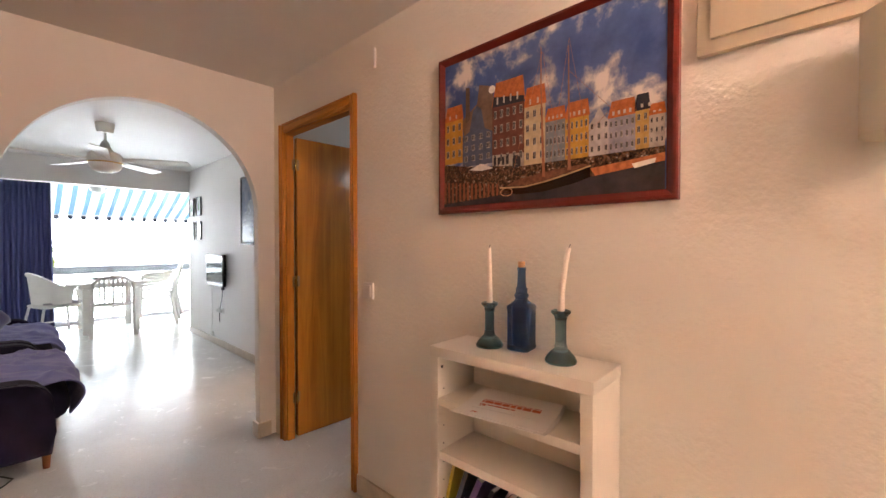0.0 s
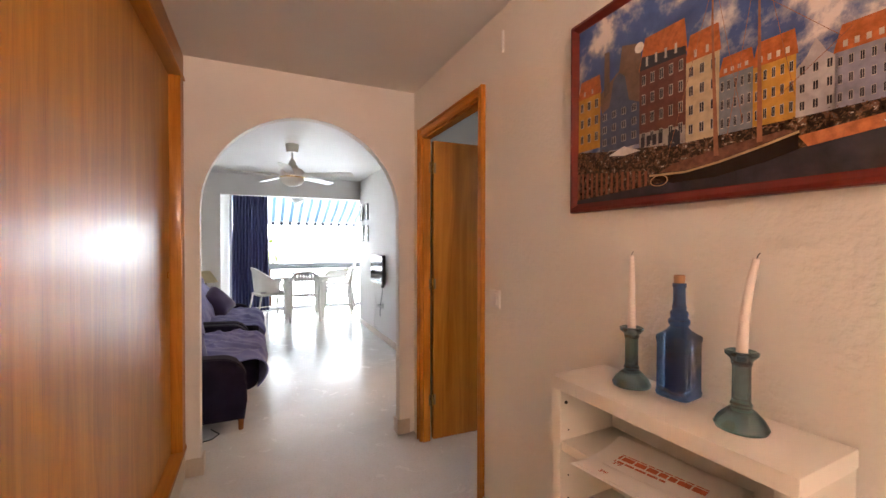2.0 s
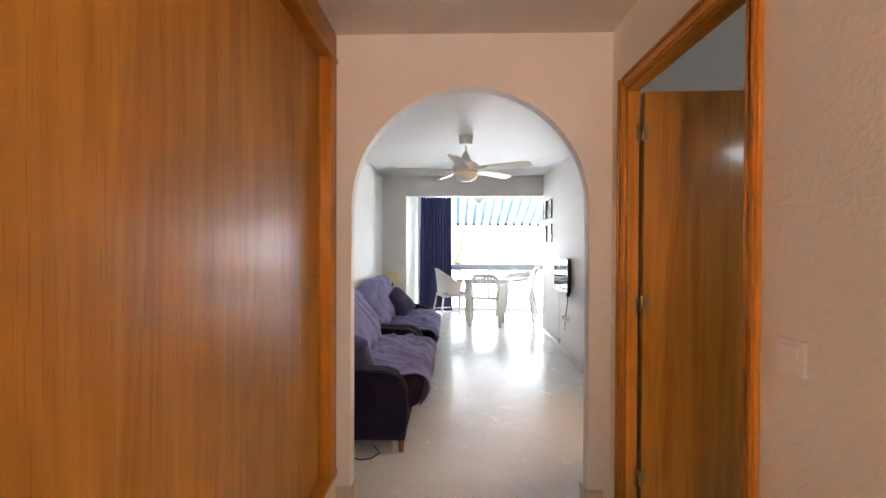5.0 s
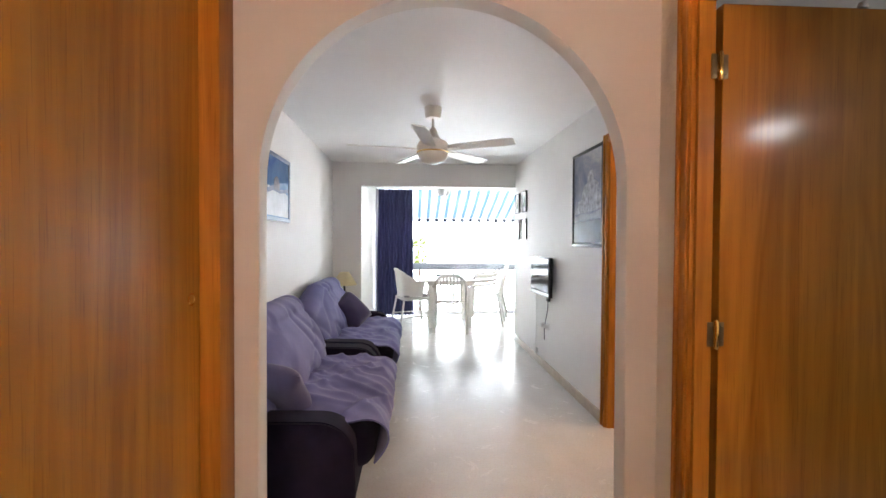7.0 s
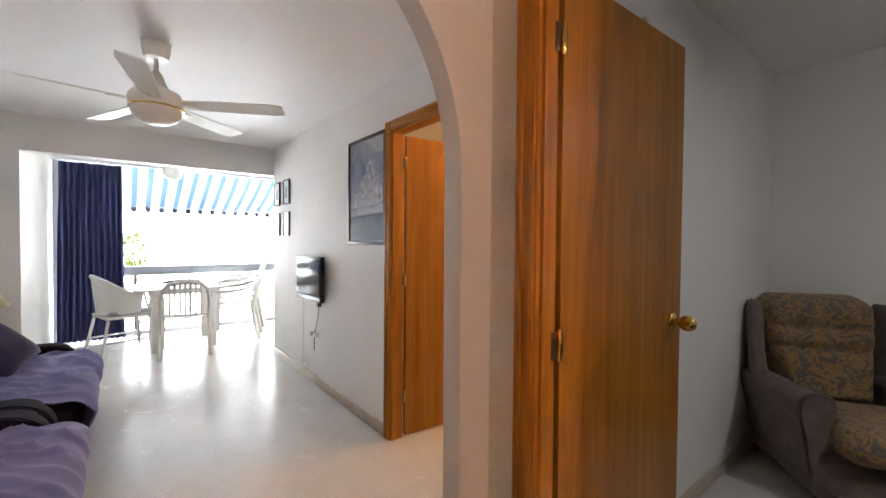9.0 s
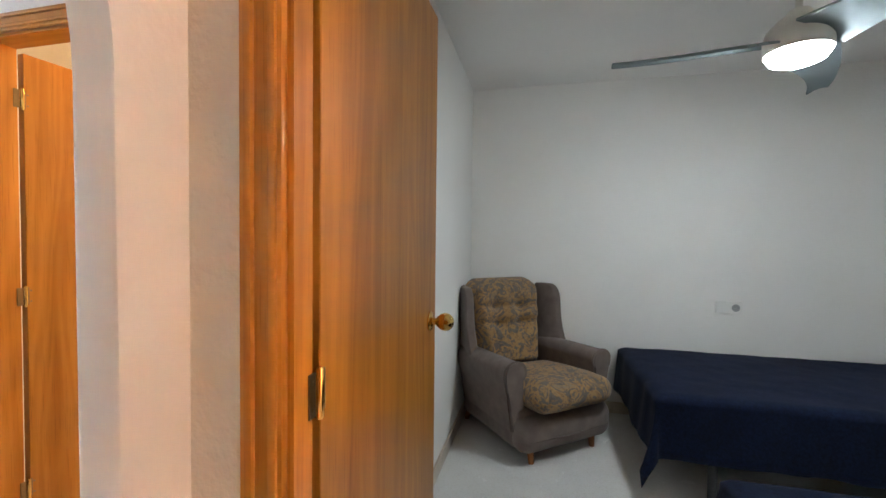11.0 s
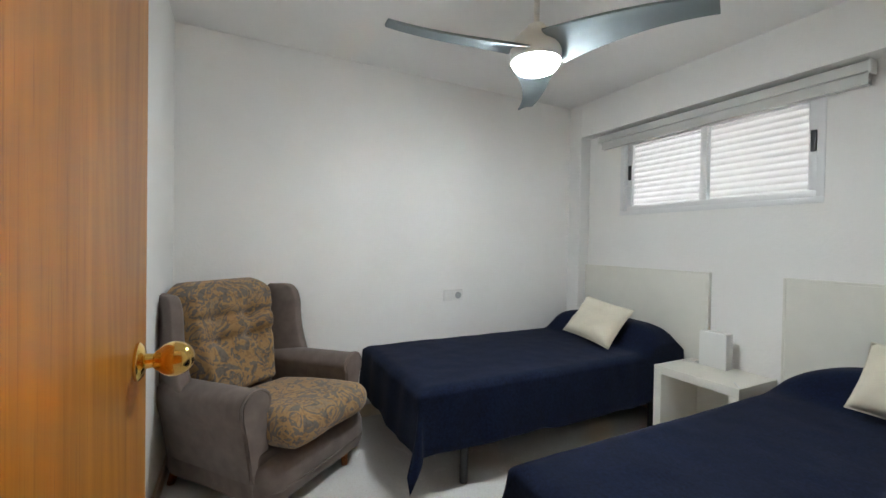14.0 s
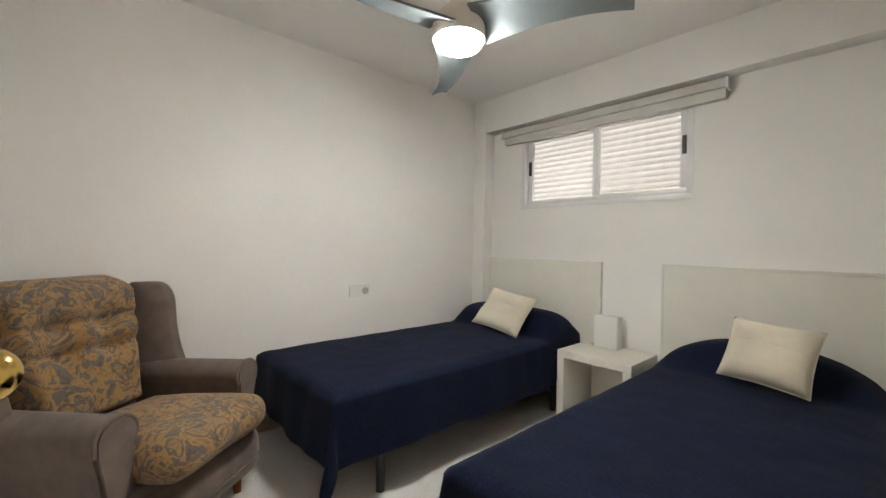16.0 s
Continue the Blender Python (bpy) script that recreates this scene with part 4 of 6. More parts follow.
    for a, b_ in (((0.543, 0.14), (0.40, 0.84)), ((0.543, 0.14), (0.62, 0.76)), ((0.658, 0.12), (0.58, 0.80)), ((0.658, 0.12), (0.735, 0.71)), ((0.658, 0.3), (0.82, 0.56)), ((0.70, 0.70), (0.84, 0.54))):
        tube([on_print(*a, 0.0062), on_print(*b_, 0.0062)], 0.0006, 5, bm)
    part("rigging", bm, mast, pic, "thin rigging lines", kind="stuff")
    bm = bmesh.new()
    tube([on_print(0.372 + 0.03 * math.cos(t), 0.935 + 0.024 * math.sin(t), 0.0068) for t in [k * math.pi / 10 for k in range(21)]], 0.0012, 5, bm)
    part("lifebuoy", bm, ink("buoy", (0.50, 0.30, 0.16)), pic)


harbour_picture()


def light_switch(y, z):
    s = thing("light_switch", (HALL_X1 - 0.005, y, z - 0.04), "white rocker light switch on the peach wall", "light switch")
    part("plate", box((HALL_X1 - 0.012, y - 0.041, z - 0.041), (HALL_X1, y + 0.041, z + 0.041), 0.004), WHITE_PLASTIC, s)
    bm = box((HALL_X1 - 0.018, y - 0.028, z - 0.028), (HALL_X1 - 0.011, y + 0.028, z + 0.028), 0.002)
    part("rocker", bm, WHITE_PLASTIC, s)


light_switch(1.817, 1.082)
solid("cable_trunking", box((HALL_X1 - 0.010, 1.756, 2.20), (HALL_X1, 1.768, 2.295), 0.002), WHITE_PLASTIC, "short white cable trunking below the ceiling", "cable cover")

fb = thing("fuse_box", (HALL_X1 - 0.02, 0.05, 1.808), "beige painted fuse box cover on the wall", "fuse box")
part("frame", box((HALL_X1 - 0.022, -0.32, 1.808), (HALL_X1, 0.373, 2.30), 0.004), BEIGE, fb)
part("lid", box((HALL_X1 - 0.034, -0.29, 1.842), (HALL_X1 - 0.0215, 0.342, 2.27), 0.004), BEIGE, fb)


def sconce():
    s = thing("wall_lamp", (HALL_X1 - 0.06, -0.005, 1.30), "wall lamp with an ivory half-round shade and metal arm", "wall lamp")
    x, y = HALL_X1 - 0.105, -0.005
    m = Matrix.Translation((x, y, 0))
    part("shade", lathe([(0.083, 1.53), (0.0845, 1.53), (0.0845, 1.762), (0.083, 1.762), (0.081, 1.76), (0.081, 1.532)], (x, y, 0), 36), SCONCE_SHADE, s, "ivory cloth shade")
    part("arm", tube([(x, y, 1.56), (x, y, 1.48), (x + 0.01, y, 1.42), (x + 0.04, y, 1.36), (x + 0.10, y, 1.34)], 0.009, 12), GREY_METAL, s)
    part("socket", lathe([(0.014, 1.49), (0.019, 1.495), (0.019, 1.55), (0.012, 1.555)], (x, y, 0), 20), GREY_METAL, s)
    bulb = plain("opal_bulb_glass", (0.80, 0.78, 0.72), 0.25, bump=0.0)
    part("bulb", lathe([(0.027 * math.sin(a), 1.66 - 0.027 * math.cos(a)) for a in [radians(v) for v in range(6, 175, 24)]], (x, y, 0), 16), bulb, s, "unlit opal bulb")
    part("back_plate", box((HALL_X1 - 0.012, y - 0.028, 1.28), (HALL_X1, y + 0.028, 1.42), 0.006), GREY_METAL, s)


sconce()


def ceiling_globe(x, y, z, r, mat, label):
    g = thing("ceiling_lamp", (x, y, z - r), label, "ceiling lamp")
    part("base", lathe([(r * 0.9, 0), (r * 0.95, -0.012), (r * 0.8, -0.02)], (x, y, z), 28), WHITE_PLASTIC, g)
    part("shade", lathe([(r * math.cos(a), -0.021 - 0.6 * r * math.sin(a)) for a in [radians(v) for v in range(0, 90, 11)]], (x, y, z), 28), mat, g, "warm lit glass bowl")


# Unseen source of the hall's warm light; globe, cord and dish are added.
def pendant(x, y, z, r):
    g = thing("added_hall_lamp", (x, y, z - r), "unseen warm glass globe added behind the view to light the hall", "pendant lamp")
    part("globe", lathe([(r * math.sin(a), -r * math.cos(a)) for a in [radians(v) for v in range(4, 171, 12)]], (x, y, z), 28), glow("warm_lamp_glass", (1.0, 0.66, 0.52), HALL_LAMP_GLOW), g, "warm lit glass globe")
    # added dish: blocks the globe's direct light on the lower wall
    part("dish", lathe([(0.02, -0.235), (0.12, -0.215), (0.23, -0.12), (0.30, 0.025), (0.296, 0.027), (0.226, -0.115), (0.118, -0.209), (0.02, -0.229)], (x, y, z), 36), GREY_METAL, g, "added metal dish that holds direct light off the lower wall")
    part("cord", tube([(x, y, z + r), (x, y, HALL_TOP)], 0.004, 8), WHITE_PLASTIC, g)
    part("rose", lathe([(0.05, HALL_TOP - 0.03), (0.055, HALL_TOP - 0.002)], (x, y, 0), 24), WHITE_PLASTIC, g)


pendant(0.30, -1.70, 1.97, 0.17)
ceiling_globe(2.95, 4.1, 2.42, 0.13, glow("side_lamp_glass", (1.0, 0.60, 0.30), SIDE_LAMP_GLOW), "lit ceiling lamp of the side room")


# ---- living room ----
def sofa(y0, y1, seed, label):
    s = thing("sofa", (-0.02, (y0 + y1) / 2, 0), label, "sofa", "two sofas along the wall")
    xb, xf = LIV_X0 + 0.02, 0.37
    aw = 0.15
    part("base", softbox((xb + 0.02, y0 + 0.03, 0.075), (xf - 0.01, y1 - 0.03, 0.30), 0.03, 8), DARK_PURPLE, s, "dark velvet base")
    for a in (y0, y1 - aw):
        out = [(xb + 0.02, 0.08), (xf - 0.01, 0.08), (xf + 0.005, 0.20), (xf, 0.33)]
        out += [(xf - 0.17 + 0.17 * math.cos(radians(d)), 0.37 + 0.155 * math.sin(radians(d))) for d in range(10, 91, 10)]
        out += [(xb + 0.15, 0.54), (xb + 0.02, 0.54)]
        bm = prism(out, lambda p, z, d: Vector((p, d, z)), a, a + aw)
        es = [e for e in bm.edges if abs(e.verts[0].co.y - e.verts[1].co.y) < 1e-6]
        bmesh.ops.bevel(bm, geom=es, offset=0.035, segments=4, affect="EDGES", profile=0.5)
        arm = part("arm", bm, DARK_PURPLE, s, "dark velvet arm", 60)
        pts = [(p, a + 0.012, z + 0.004) for p, z in out[2:]]
        part("piping", tube(pts, 0.0035, 6), DARK_PURPLE, arm)
    a0, a1 = y0 + aw - 0.01, y1 - aw + 0.01

    part("seat_cushion", softbox((xb + 0.15, y0 + aw - 0.03, 0.22), (xf + 0.085, y1 - aw + 0.03, 0.428), 0.09, 12, 0.006, 4), DARK_PURPLE, s, "dark velvet seat cushion", 80)

    def seat_fn(u, v):
        yy = a0 + 0.01 + (a1 - a0 - 0.02) * v
        path = u * 0.96
        if path < 0.60:
            p = Vector((xb + 0.2 + path, yy, 0.446))
        elif path < 0.79:
            t = (path - 0.60) / 0.19 * math.pi / 2
            p = Vector((xb + 0.80 + 0.11 * math.sin(t), yy, 0.336 + 0.11 * math.cos(t)))
        else:
            t = (path - 0.79) / 0.17
            p = Vector((xb + 0.91 - 0.02 * t - 0.05 * t * t, yy, 0.336 - (0.10 + 0.05 * noise.noise(Vector((yy * 2.2, seed, 0)))) * t))
        f = Vector((p.x * 3.2, yy * 6.5 + p.x * 3.0 + seed, seed))
        w = noise.noise(f * 0.6) * 0.012 - abs(noise.noise(f * 0.8)) * 0.012
        for q, (ky, kx) in enumerate(((3.6, 4.2), (2.4, -3.6), (5.0, 2.6))):
            ridge = abs(noise.noise(Vector((yy * ky + p.x * kx + q * 5.3, yy * 0.7 - p.x * 0.6, seed + q))))
            w += max(0.0, 0.13 - ridge) * (0.16, 0.11, 0.10)[q]
        fall = 0.5 + 0.5 * min(1.0, u * 2)
        return p + Vector((0.5 * w + 0.012, 0, w * fall + 0.02 + 0.012 * math.sin(math.pi * v)))

    part("seat_throw", sheet(seat_fn, 56, 130, 0.008), PURPLE, s, "rumpled lilac cotton throw over the seat", 80)
    b0, b1 = a0 - 0.03, a1 + 0.09

    def back_fn(u, v):
        yy = b0 + (b1 - b0) * v
        ends = min(1.0, v / 0.42) ** 0.6 * min(1.0, max(0.0, 1 - v) / 0.08) ** 0.4
        top = 0.70 + 0.235 * ends
        if u < 0.6:
            t = u / 0.6
            p = Vector((xb + 0.40 - 0.17 * t - 0.05 * math.sin(math.pi * t) * -1, yy, 0.42 + (top - 0.10 - 0.42) * t))
        else:
            t = (u - 0.6) / 0.4 * math.pi * 0.75
            p = Vector((xb + 0.12 + 0.11 * math.cos(t), yy, top - 0.10 + 0.10 * math.sin(t)))
        f = Vector((yy * 2.6 + p.z * 1.2, p.z * 1.5 + seed, seed))
        fold = noise.noise(f) * 0.016 - max(0.0, 0.15 - abs(noise.noise(f * 1.3))) * 0.10 - max(0.0, 0.10 - abs(noise.noise(Vector((yy * 3.0 - p.z * 4.0, p.z, seed + 4))))) * 0.12 + noise.noise(f * 2.6) * 0.004
        return p + Vector((fold, 0, fold * 0.3))

    part("back_cushion", sheet(back_fn, 44, 110, 0.03), PURPLE, s, "lilac throw over the padded back", 80)
    part("back_frame", softbox((xb, y0 + 0.02, 0.10), (xb + 0.16, y1 - 0.02, 0.72), 0.05, 8), DARK_PURPLE, s)
    for x in (xb + 0.06, xf - 0.035):
        for y in (y0 + 0.05, y1 - 0.05):
            part("leg", lathe([(0.016, 0.0), (0.021, 0.085)], (x, y, 0), 14), LEG_WOOD, s, "stained wooden foot")


sofa(3.40, 4.82, 1.7, "dark velvet sofa under a rumpled lilac throw")
sofa(4.83, 6.36, 6.1, "second dark velvet sofa under a lilac throw")
solid("cushion", pillow(0.37, 0.35, 0.21, Matrix.Translation((0.0, 5.80, 0.615)) @ Matrix.Rotation(radians(50), 4, "Z") @ Matrix.Rotation(radians(52), 4, "X") @ Matrix.Rotation(radians(-62), 4, "Z")), fabric("aubergine_cushion", (0.062, 0.044, 0.105), 0.15, 8), "dark aubergine cushion on the far sofa", "cushion", smooth=80)
solid("cushion", pillow(0.41, 0.39, 0.16, Matrix.Translation((-0.09, 3.70, 0.585)) @ Matrix.Rotation(radians(-20), 4, "Z") @ Matrix.Rotation(radians(-48), 4, "X") @ Matrix.Rotation(radians(12), 4, "Z"), seed=3), fabric("lilac_cushion", (0.135, 0.125, 0.255), 0.12, 8), "lilac cushion leaning on the sofa arm", "cushion", smooth=80)
solid("cable", tube([(0.02, 3.36, 0.004), (0.10, 3.33, 0.004), (0.16, 3.35, 0.004), (0.20, 3.42, 0.004), (0.14, 3.52, 0.004)], 0.004, 6), BLACK, "thin black cable on the floor beside the sofa", "cable")


def side_table_lamp():
    x, y = -0.21, 6.66
    t = thing("side_table", (x, y, 0), "small dark round side table in the corner", "side table")
    part("tabletop", lathe([(0.15, 0.50), (0.155, 0.505), (0.155, 0.52), (0.15, 0.525)], (x, y, 0), 32), LEG_WOOD, t)
    part("stem", tube([(x, y, 0.02), (x, y, 0.50)], 0.02, 12), LEG_WOOD, t)
    part("foot", lathe([(0.12, 0), (0.12, 0.012), (0.02, 0.03)], (x, y, 0), 28), LEG_WOOD, t)
    lamp = thing("table_lamp", (x, y, 0.525), "table lamp with a cream cone shade and black stem", "table lamp")
    part("foot", lathe([(0.06, 0.526), (0.06, 0.536), (0.015, 0.55)], (x, y, 0), 24), BLACK_METAL, lamp)
    part("stem", tube([(x, y, 0.54), (x, y, 0.86)], 0.013, 12), BLACK_METAL, lamp)
    part("shade", lathe([(0.150, 0.80), (0.1515, 0.80), (0.058, 0.955), (0.0565, 0.955)], (x, y, 0), 36), SHADE, lamp, "cream cone shade")


side_table_lamp()


def framed(name, wall_x, face, y0, y1, z0, z1, depth, fw, frame_mat, art_mat, label, category="picture", group="", extra=None):
    """A framed picture on a wall at wall_x; face: -1 looks towards -x."""
    f = thing(name, (wall_x + face * depth / 2, (y0 + y1) / 2, z0), label, category, group)

    def bx(a, b, ya, yb, za, zb, bev=0.0):
        xs = sorted((wall_x + face * a, wall_x + face * b))
        return box((xs[0], ya, za), (xs[1], yb, zb), bev)

    part("frame_rail", bx(0, depth, y0, y1, z0, z0 + fw, 0.003), frame_mat, f)
    part("frame_rail", bx(0, depth, y0, y1, z1 - fw, z1, 0.003), frame_mat, f)
    part("frame_rail", bx(0, depth - 0.001, y0, y0 + fw, z0 + fw, z1 - fw, 0.003), frame_mat, f)
    part("frame_rail", bx(0, depth - 0.001, y1 - fw, y1, z0 + fw, z1 - fw, 0.003), frame_mat, f)
    part("print", bx(0.001, depth * 0.6, y0 + fw, y1 - fw, z0 + fw, z1 - fw), art_mat, f)
    if extra:
        extra(f, lambda u, v, d: Vector((wall_x + face * (depth * 0.6 + d), (y1 - fw - u * (y1 - y0 - 2 * fw)) if face < 0 else (y0 + fw + u * (y1 - y0 - 2 * fw)), z1 - fw - v * (z1 - z0 - 2 * fw))))
    return f


def art(name, stops, scale=3.0):
    m, nt, b = base(name)
    v = coords(nt, (1, 1, 1))
    n = noise_tex(nt, v, scale, 6, 0.6, 0.8)
    nt.links.new(ramp(nt, n, stops), b.inputs["Base Color"])
    b.inputs["Roughness"].default_value = 0.12
    return m


def poster_extra(f, at):
    dark = ink("poster_shore", (0.05, 0.07, 0.12), 0.4, 12)
    pale = ink("poster_surf", (0.42, 0.45, 0.50), 0.3, 14)
    part("shoreline", prism([(0.02, 0.70), (0.3, 0.66), (0.6, 0.68), (0.98, 0.64), (0.98, 0.72), (0.02, 0.74)], at, 0.0012, 0.0), pale, f)
    part("foreground", prism([(0.02, 0.75), (0.98, 0.73), (0.98, 0.98), (0.02, 0.98)], at, 0.0012, 0.0), dark, f)
    part("spray", prism([(0.05, 0.66), (0.18, 0.52), (0.30, 0.50), (0.36, 0.38), (0.50, 0.33), (0.55, 0.22), (0.68, 0.20), (0.74, 0.31), (0.88, 0.36), (0.97, 0.52), (0.97, 0.64)], at, 0.0012, 0.0), ink("poster_rock", (0.46, 0.48, 0.53), 0.6, 22), f)


framed("poster", LIV_X1, -1, 4.45, 5.01, 1.30, 2.075, 0.024, 0.022, BLACK, art("poster_sea", [(0.3, (0.16, 0.20, 0.30)), (0.5, (0.32, 0.35, 0.44)), (0.66, (0.60, 0.58, 0.58))]), "tall stormy sea poster in a thin black frame", extra=poster_extra)


def dome_extra(f, at):
    part("cloud_bank", prism([(0.02, 0.98), (0.02, 0.55), (0.25, 0.50), (0.5, 0.55), (0.75, 0.50), (0.98, 0.58), (0.98, 0.98)], at, 0.0012, 0.0), ink("pale_steps", (0.62, 0.62, 0.66), 0.15, 12), f)
    part("dome", prism([(0.44, 0.55), (0.44, 0.42), (0.47, 0.34), (0.54, 0.30), (0.61, 0.34), (0.64, 0.42), (0.64, 0.55)], at, 0.0018, 0.0), ink("dome", (0.24, 0.24, 0.29), 0.3, 12), f)
    part("wall_stroke", prism([(0.02, 0.62), (0.4, 0.48), (0.66, 0.52), (0.98, 0.46), (0.98, 0.52), (0.66, 0.58), (0.4, 0.56), (0.02, 0.70)], at, 0.0015, 0.0), ink("stroke", (0.22, 0.25, 0.36), 0.3, 12), f)


framed("picture", LIV_X0, 1, 4.43, 5.12, 1.490, 2.000, 0.022, 0.028, plain("grey_blue_frame", (0.16, 0.22, 0.34), 0.4), art("blue_sky_print", [(0.3, (0.06, 0.14, 0.34)), (0.6, (0.14, 0.26, 0.46)), (0.8, (0.42, 0.48, 0.56))]), "seaside dome picture in a grey-blue frame", extra=dome_extra)
mount = ink("pale_mount", (0.62, 0.62, 0.58), 0.05)
for ya, yb in ((6.47, 6.66), (6.80, 6.99)):
    for za, zb in ((1.375, 1.63), (1.715, 1.975)):
        def leaf_extra(f, at):
            part("motif", prism([(0.3, 0.75), (0.36, 0.4), (0.5, 0.2), (0.66, 0.42), (0.7, 0.75)], at, 0.001, 0.0), ink("motif", (0.20, 0.26, 0.16), 0.3), f)
        framed("picture", LIV_X1, -1, ya, yb, za, zb, 0.02, 0.008, BLACK, mount, "small print in a thin black frame", "picture", "four small frames", leaf_extra)


def television():
    m = Matrix.Translation((1.972, 5.73, 0.985)) @ Matrix.Rotation(radians(1), 4, "Z")
    tv = thing("television", m, "small flat television tilted on a wall bracket", "television")
    bm = box((-0.02, -0.29, -0.198), (0.018, 0.29, 0.198), 0.006)
    bm.transform(m)
    part("case", bm, BLACK, tv, "glossy black case")
    scr = plain("dark_screen_glass", (0.012, 0.014, 0.016), 0.10, var=0.02, bump=0.0)
    scr.node_tree.nodes["Principled BSDF"].inputs["Specular IOR Level"].default_value = 0.5
    bm = box((-0.0225, -0.272, -0.148), (-0.0195, 0.272, 0.180))
    bm.transform(m)
    part("screen", bm, scr, tv, "glossy screen mirroring the window")
    bm = box((-0.0225, -0.272, -0.188), (-0.0195, 0.272, -0.160))
    bm.transform(m)
    part("speaker_strip", bm, GREY_METAL, tv, "silver strip")
    part("bracket", box((1.985, 5.69, 0.93), (LIV_X1, 5.79, 1.04), 0.004), BLACK_METAL, tv)


television()
sk = thing("socket", (LIV_X1 - 0.005, 5.70, 0.43), "white double wall socket with plugs", "wall socket")
part("plate", box((LIV_X1 - 0.01, 5.62, 0.43), (LIV_X1, 5.78, 0.51), 0.004), WHITE_PLASTIC, sk)
part("plug", box((LIV_X1 - 0.045, 5.64, 0.45), (LIV_X1 - 0.01, 5.675, 0.49), 0.006), WHITE_PLASTIC, sk)
part("plug", box((LIV_X1 - 0.055, 5.72, 0.45), (LIV_X1 - 0.01, 5.76, 0.49), 0.006), WHITE_PLASTIC, sk)
cb = thing("television_cable", (LIV_X1 - 0.02, 5.66, 0.35), "hanging black and white television cables", "cable")
part("black_lead", tube([(1.985, 5.56, 0.80), (1.99, 5.56, 0.74), (1.995, 5.58, 0.66), (2.0, 5.63, 0.58), (1.995, 5.66, 0.50), (1.99, 5.665, 0.42), (1.99, 5.66, 0.33)], 0.004, 6), BLACK, cb)
part("black_adapter", box((1.98, 5.54, 0.74), (2.01, 5.585, 0.775), 0.004), BLACK, cb)
part("white_lead", tube([(2.0, 5.98, 0.78), (2.01, 6.0, 0.6), (2.015, 6.01, 0.4), (2.01, 6.02, 0.22), (2.005, 6.03, 0.14), (2.0, 6.00, 0.115), (2.0, 5.97, 0.15)], 0.004, 6), WHITE_PLASTIC, cb)
part("white_plug", box((1.985, 5.94, 0.11), (2.015, 6.00, 0.17), 0.008), WHITE_PLASTIC, cb)


def living_fan(x, y):
    f = thing("ceiling_fan", (x, y, 1.94), "white five-blade ceiling fan, standing still", "ceiling fan")
    part("canopy", lathe([(0.030, 2.302), (0.056, 2.305), (0.064, 2.335), (0.070, 2.389), (0.02, 2.3895)], (x, y, 0), 32), FAN_WHITE, f)
    part("rod", tube([(x, y, 2.20), (x, y, 2.31)], 0.011, 14), FAN_WHITE, f)
    part("motor", lathe([(0.016, 2.235), (0.032, 2.21), (0.040, 2.18), (0.060, 2.145), (0.11, 2.12), (0.128, 2.09), (0.128, 2.055), (0.122, 2.04)], (x, y, 0), 40), FAN_WHITE, f)
    part("gold_band", lathe([(0.124, 2.032), (0.1275, 2.034), (0.1275, 2.040), (0.124, 2.042)], (x, y, 0), 40), BRASS, f, "thin brass band")
    part("bowl", lathe([(0.120, 2.034), (0.116, 2.005), (0.095, 1.975), (0.055, 1.955), (0.008, 1.948)], (x, y, 0), 40), FAN_WHITE, f, "white underside bowl")
    for k in range(5):
        a = radians(-29 + 72 * k)
        m = Matrix.Translation((x, y, 2.064)) @ Matrix.Rotation(a, 4, "Z") @ Matrix.Rotation(radians(-11), 4, "X")
        out = [(0.14, -0.045), (0.24, -0.052), (0.60, -0.060), (0.655, -0.045), (0.655, 0.05), (0.60, 0.060), (0.24, 0.052), (0.14, 0.045)]
        bm = prism(out, lambda p, q, d: m @ Vector((p, q, d)), -0.003, 0.003)
        bl = part("blade", bm, FAN_WHITE, f)
        bm = box((0.09, -0.02, -0.008), (0.22, 0.02, -0.003), 0.002)
        bm.transform(m)
        part("blade_iron", bm, FAN_WHITE, bl)
    return f


living_fan(0.785, 4.79)


# ---- terrace ----
def curtain():
    x0, x1, y, z0, z1 = -0.01, 0.65, 8.88, 0.03, 2.27

    def fn(u, v):
        spread = 1.0 - 0.08 * v
        xx = x0 + (x1 - x0) * (0.5 + (u - 0.5) * spread) + 0.01 * noise.noise(Vector((u * 6, v * 3, 1)))
        amp = 0.026 + 0.016 * (1 - v)
        ph = 2 * math.pi * 11 * u + 1.3 * noise.noise(Vector((u * 4, v * 1.3, 2)))
        return Vector((xx, y + amp * math.sin(ph) + 0.02 * noise.noise(Vector((u * 9, v * 2, 5))), z0 + (z1 - z0) * v))

    c = thing("curtain", (0.26, y, 0), "gathered dark blue curtain beside the terrace window", "curtain")
    part("cloth", sheet(fn, 150, 26, 0.003), CURTAIN, c, smooth=80)
    part("hem", sheet(lambda u, v: fn(u, v * 0.02) + Vector((0, -0.004, 0)), 150, 2, 0.003), CURTAIN, c, smooth=80)


curtain()
cr = thing("curtain_rail", (1.2, 8.88, 2.29), "white curtain rail under the terrace ceiling", "curtain rail")
part("rail", box((-0.07, 8.865, 2.285), (2.82, 8.895, 2.31), 0.004), WHITE_FRAME, cr)
for xx in (0.1, 1.3, 2.5):
    part("bracket", box((xx, 8.87, 2.31), (xx + 0.03, 8.89, 2.42)), WHITE_FRAME, cr)

